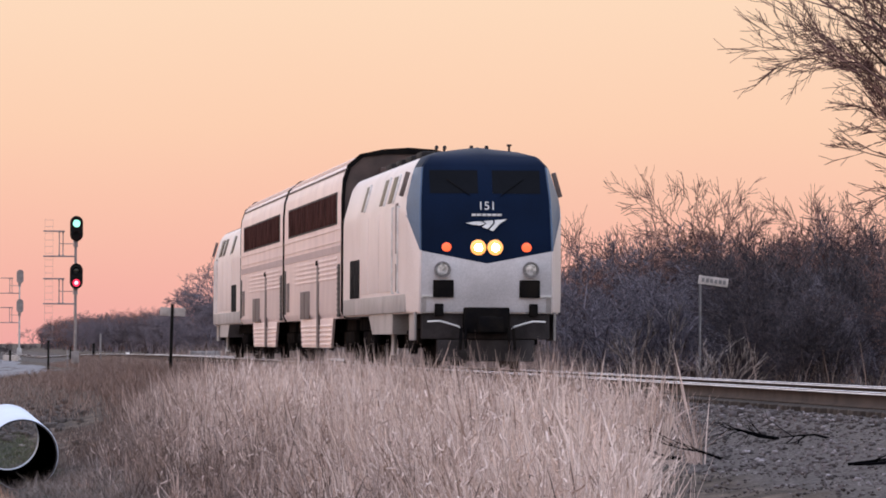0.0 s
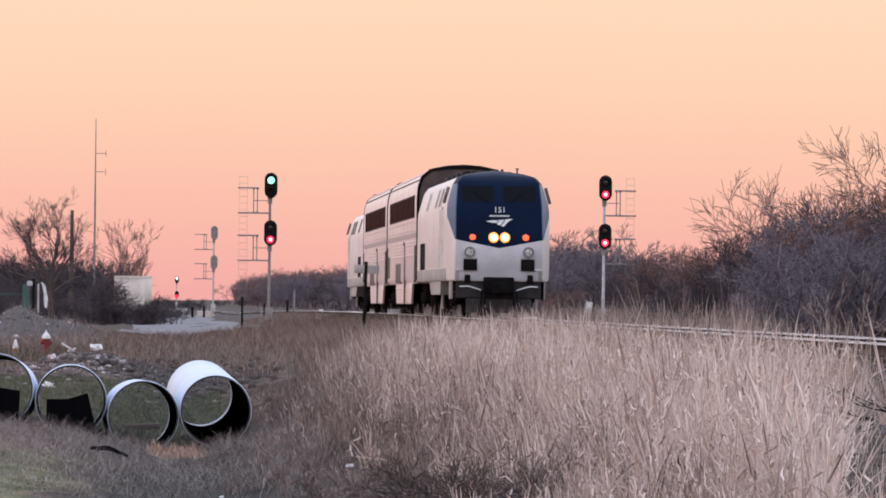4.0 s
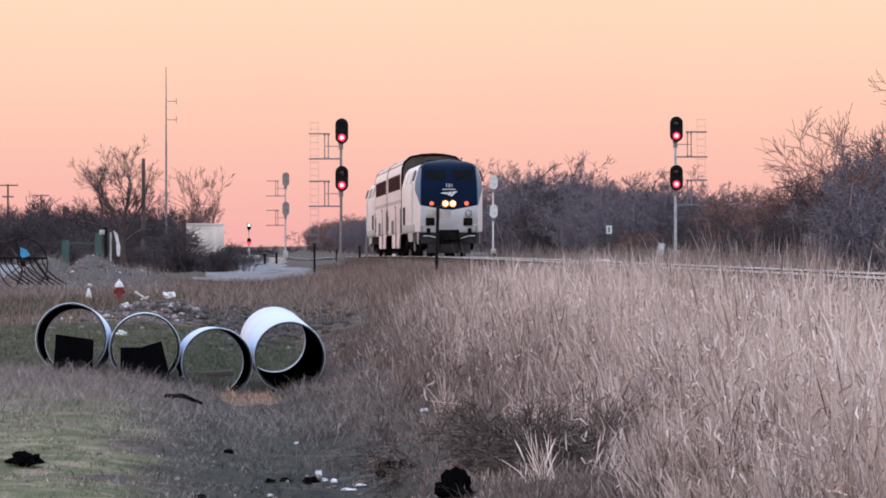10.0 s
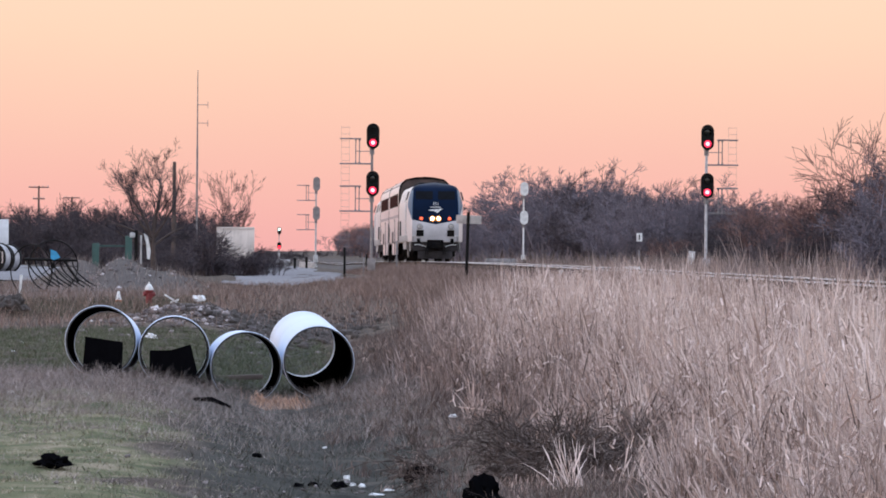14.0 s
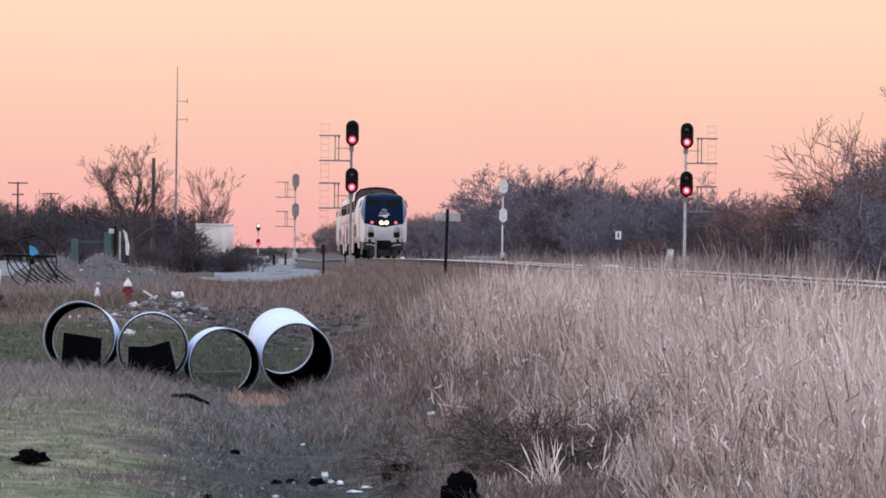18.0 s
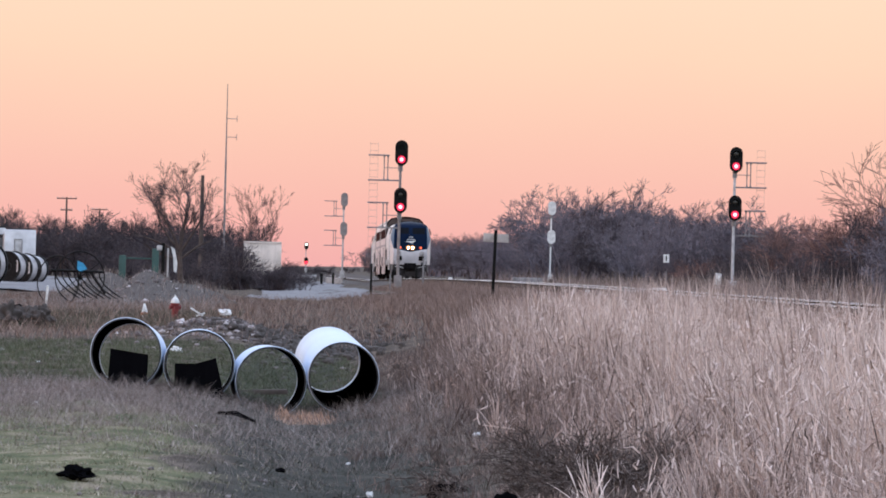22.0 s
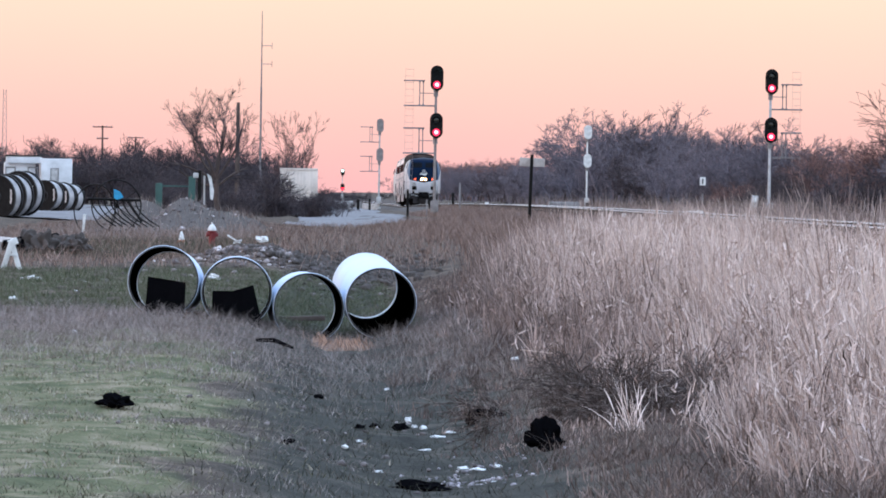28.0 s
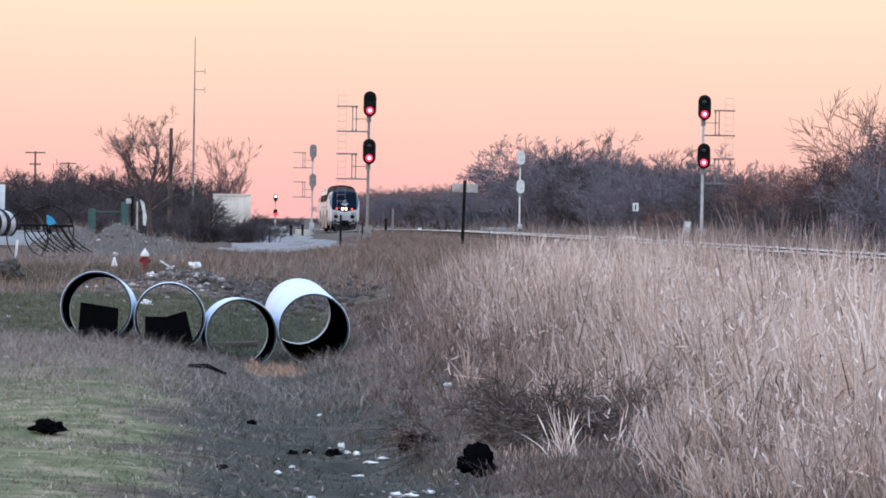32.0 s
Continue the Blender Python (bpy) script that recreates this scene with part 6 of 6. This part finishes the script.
def make_gate():
    root = empty("yard_gate", pose(0, 320, 0))
    zb = gz(-6.6, 320) - 0.1
    for x, w, top in ((-7.45, 0.34, 0.72), (-5.82, 0.34, 1.08)):
        part("gate_post", bm_box((w, 0.3, top - zb), (x, 0, (top + zb) / 2), 0.03), M_GREENP, root)
    part("gate_rail", bm_box((1.35, 0.06, 0.07), (-6.62, 0, 0.58), 0.01), M_GREENP, root)
    tagged(root, "green painted steel gate posts with a rail", "gate")
    root = empty("electric_meter_post", pose(-5.3, 318, gz(-5.3, 318)))
    part("dark_post", bm_box((0.18, 0.18, 2.6), (-0.12, 0, 1.3), 0.02), M_IRON, root)
    part("conduit", bm_cyl((0.12, -0.05, 0), (0.12, -0.05, 2.35), 0.05, 0.05, 10), M_GREYBACK, root)
    part("meter_box", bm_box((0.26, 0.2, 0.24), (-0.30, -0.12, 2.35), 0.03), M_GREYBACK, root, "pale meter box")
    part("sheet", bm_prism([(0.25, 2.45), (0.45, 2.3), (0.6, 1.6), (0.55, 1.15), (0.42, 1.2), (0.38, 1.9)], 0.05, "Y"), M_WHITE, root, "torn pale sheet")
    tagged(root, "dark post with conduit and a pale meter box", "meter post")


make_gate()


def make_container():
    root = empty("storage_container", pose(-0.72, 420, gz(-0.7, 420) + 0.35))
    part("shell", bm_box((2.40, 6.0, 2.6), (0, 3.0, 1.6), 0.03), M_CREAM, root)
    for k in range(11):
        part("corrugation", bm_box((0.10, 0.05, 2.35), (-1.08 + 0.216 * k, -0.01, 1.6), 0.015), M_CREAM, root)
    part("frame", bm_join(bm_box((2.44, 0.12, 0.12), (0, 0, 2.86), 0.01), bm_box((2.44, 0.12, 0.14), (0, 0, 0.34), 0.01), bm_box((0.12, 0.12, 2.6), (-1.17, 0, 1.6), 0.01), bm_box((0.12, 0.12, 2.6), (1.17, 0, 1.6), 0.01)), M_CREAM, root)
    part("skid", bm_join(bm_box((0.3, 6, 0.66), (-0.9, 3, -0.03), 0.02), bm_box((0.3, 6, 0.66), (0.9, 3, -0.03), 0.02)), M_WOOD, root)
    tagged(root, "cream storage container behind bare branches", "storage container")


make_container()


# ---- masts, poles, posts, signs ----
def make_mast():
    x, y = -4.63, 600
    zb = gz(x, y)
    root = empty("radio_mast", pose(x, y, zb))
    H = 17.0 - zb
    part("tube", bm_join(bm_cyl((0, 0, 0), (0, 0, H * 0.62), 0.11, 0.09, 10), bm_cyl((0, 0, H * 0.62), (0, 0, H), 0.075, 0.035, 10)), M_GALV, root)
    for dz in (3.2, 4.9):
        part("antenna_arm", bm_join(bm_cyl((0, 0, H - dz), (0.95, 0, H - dz), 0.03, 0.03, 6), bm_cyl((0.95, 0, H - dz - 0.3), (0.95, 0, H - dz + 0.3), 0.03, 0.03, 6)), M_GALV, root)
    tagged(root, "slender grey radio mast with two antenna arms", "mast")


make_mast()


def make_lattice():
    x, y, H = -71.0, 1500, 24.0
    root = empty("lattice_tower", pose(x, y, gz(x, y)))
    def leg(k, z):
        a = 2 * math.pi * k / 3
        r = 0.9 - 0.45 * z / H
        return (r * math.cos(a), r * math.sin(a), z)
    for k in range(3):
        part("tower_leg", bm_cyl(leg(k, 0), leg(k, H), 0.07, 0.05, 6), M_LADDER, root)
    z = 0.0
    while z < H - 1:
        for k in range(3):
            part("brace", bm_cyl(leg(k, z), leg((k + 1) % 3, z + 1.6), 0.035, 0.035, 5), M_LADDER, root)
        z += 1.6
    tagged(root, "far slender lattice radio tower above the wood", "radio tower")


make_lattice()


def make_pole(x, y, top, cross, label):
    zb = gz(x, y) - 0.3
    root = empty("utility_pole", pose(x, y, zb))
    H = top - zb
    part("shaft", bm_cyl((0, 0, 0), (0, 0, H), 0.19, 0.12, 10), M_WOOD, root)
    for w, dz in cross:
        part("crossarm", bm_box((w, 0.14, 0.16), (0, 0.12, H - dz), 0.02), M_WOOD, root)
        for k in (-0.45, -0.2, 0.2, 0.45):
            part("insulator", bm_cyl((k * w, 0.12, H - dz + 0.08), (k * w, 0.12, H - dz + 0.3), 0.05, 0.03, 8), M_GREYBACK, root)
    tagged(root, label, "utility pole", "utility poles")


make_pole(-5.05, 450, 6.5, (), "weathered wooden pole without crossarms")
make_pole(-28.9, 900, 9.0, ((2.8, 0.2), (1.6, 1.8)), "distant wooden utility pole with crossarms")
make_pole(-29.7, 1100, 9.1, ((2.7, 0.2),), "distant wooden utility pole with a crossarm")


def make_sign_post():
    x, y = 7.30, 215
    zb = gz(x, y) - 0.2
    root = empty("track_sign", pose(x, y, zb, 0, 1.6, 0))
    H = 1.78 - zb
    part("post", bm_box((0.105, 0.10, H), (0, 0, H / 2), 0.01), M_IRON, root, "dark weathered post")
    part("sign_board", bm_box((0.84, 0.025, 0.28), (0.02, 0.075, H - 0.25), 0.006), M_SIGN, root, "blank pale sign board")
    tagged(root, "dark post with a pale board beside the track", "sign")
    x, y = 20.05, 330
    zb = gz(x, y) - 0.1
    root = empty("track_sign", pose(x, y, zb))
    part("post", bm_box((0.07, 0.07, 1.65), (0, 0, 0.82), 0.005), M_GALV, root)
    part("plate", bm_box((0.30, 0.02, 0.42), (0, -0.05, 1.24 - zb), 0.005), M_WHITE, root, "small white plate")
    part("mark", bm_box((0.06, 0.006, 0.26), (0.0, -0.064, 1.24 - zb)), M_IRON, root, "black bar on the plate")
    tagged(root, "small white plate on a thin post by the line", "sign")
    x, y = 17.75, 150
    zb = gz(x, y)
    root = empty("board_sign", pose(x, y, zb))
    part("post", bm_cyl((-0.3, 0.06, 0), (-0.3, 0.06, 2.15 - zb), 0.03, 0.03, 8), M_GALV, root)
    part("board", bm_box((0.70, 0.02, 0.20), (0.0, 0, 2.0 - zb), 0.005, (0, 7, 0)), M_SIGN, root)
    part("lettering_bars", bm_join(*[bm_box((0.07, 0.006, 0.09), (-0.24 + 0.1 * k, -0.012, 2.0 - zb + 0.03 - 0.0123 * k), 0, (0, 7, 0)) for k in range(6)]), M_GALV, root, "row of grey lettering bars")
    tagged(root, "tilted white name board in front of the thicket", "sign")


make_sign_post()


def small_box(name, x, y, z, size, material, label, category):
    ob = part(name, bm_box(size, (0, 0, 0), min(size) * 0.12), material)
    ob.matrix_basis = pose(x, y, z)
    return tagged(ob, label, category)


small_box("track_box", 13.0, 218, gz(13.0, 218) + 0.11, (0.52, 0.5, 0.26), M_WHITE, "white track circuit box beside the rails", "equipment box")
small_box("track_box", 14.1, 215, gz(14.1, 215) + 0.11, (0.4, 0.4, 0.26), M_WHITE, "small white box beside the rails", "equipment box")
small_box("track_box", 9.25, 190, gz(9.25, 190) + 0.08, (0.12, 0.1, 0.2), M_WHITE, "tiny white marker block beside the ties", "equipment box")
small_box("switch_box", 13.2, 335, gz(13.2, 335) + 0.2, (1.6, 0.8, 0.45), M_GALV, "grey switch machine beside the track", "switch machine")
small_box("switch_box", 11.5, 420, gz(11.5, 420) + 0.2, (0.24, 0.24, 0.3), M_WHITE, "small white box beside the distant track", "equipment box")
for x, y, h, w, lab in ((4.55, 300, 1.5, 0.10, "slim dark metal post beside the lot"), (9.3, 420, 0.95, 0.16, "short dark wooden post beside the track"), (8.0, 430, 0.9, 0.12, "short dark post beside the track"),
                       (4.2, 560, 1.0, 0.22, "dark bollard at the lot's end"), (5.2, 560, 1.1, 0.2, "dark bollard at the lot's end"), (14.2, 330, 0.75, 0.2, "short dark post by the switch machine"), (6.25, 345, 1.0, 0.07, "slim pale post at the signal's foot"), (8.1, 349, 1.5, 0.09, "slim pale post near the signal")):
    zb = gz(x, y) - 0.05
    ob = part("lineside_post", bm_join(bm_box((w, w, h), (0, 0, h / 2), 0.01), bm_box((w * 1.15, w * 1.15, 0.04), (0, 0, h), 0.01)), M_GALV if "pale" in lab else M_IRON)
    ob.matrix_basis = pose(x, y, zb)
    tagged(ob, lab, "post", "posts along the line")
cab = empty("relay_cabinet", pose(24.3, 353, gz(24.3, 353)))
part("cabinet_body", bm_box((0.34, 0.3, 0.98), (0, 0, 0.98), 0.03, (0, 5, 0)), M_MAST, cab)
part("cabinet_door", bm_box((0.27, 0.03, 0.86), (0, -0.16, 0.98), 0.01, (0, 5, 0)), M_WHITE, cab)
part("cabinet_leg", bm_cyl((-0.04, 0, -0.05), (-0.02, 0, 0.52), 0.05, 0.05, 8), M_GALV, cab)
tagged(cab, "pale tilted relay cabinet on a leg beside the signal", "relay cabinet")
rl = empty("guard_rail", pose(26.2, 350, gz(26.2, 350)))
for dx in (-0.7, 0.7):
    part("rail_post", bm_cyl((dx, 0, -0.05), (dx, 0, 0.95), 0.04, 0.04, 8), M_GALV, rl)
part("top_rail", bm_cyl((-1.1, 0, 0.6), (0.9, 0, 0.6), 0.03, 0.03, 8), M_GALV, rl)
tagged(rl, "thin galvanized guard rail by the signal", "rail")

# barrier and pale objects at the far end of the lot
for x, w, h, m, lab in ((3.2, 1.6, 0.8, M_GREYBACK, "pale concrete barrier at the lot's far end"), (5.6, 1.4, 0.6, M_SIGN, "pale stacked slabs at the lot's far end")):
    ob = part("barrier", bm_box((w, 0.6, h), (0, 0, h / 2), 0.06), m)
    ob.matrix_basis = pose(x, 600, gz(x, 600) - 0.02)
    tagged(ob, lab, "barrier")


# ---- what moves ----
TRAIN = [(0.0, 130.2), (1.0, 146.6), (2.0, 163.4), (3.0, 180.2), (4.5, 205.4), (6.0, 231.0), (8.0, 265.3), (10.0, 300.0), (13.0, 352.5), (16.0, 406.0), (19.0, 459.5), (22.0, 511.0), (25.0, 562.0), (29.0, 632.0), (32.0, 688.0)]


def motions():
    ts = [t for t, _ in TRAIN]
    for ob, off, turned in ((loco_a, 0.0, False), (car_a, 22.4, False), (car_b, 49.3, False), (loco_b, 97.6, True)):
        rows = []
        for t, y0 in TRAIN:
            y = y0 + off
            mid = y + (12 if not turned else -10)
            slope = (float(rail_z(mid + 10)) - float(rail_z(mid - 10))) / 20
            a = math.degrees(math.atan(slope))
            rows.append((t, pose(TX, y, float(rail_z(y)), -a if turned else a, 0, 180 if turned else 0)))
        walk(ob, rows)
    low, high = pose(0, 0, -0.26 * 1.38), pose(0, 0, 0.2 * 1.38)
    walk(blind, [(0.0, low), (6.3, low), (6.5, high), (32.0, high)])


motions()
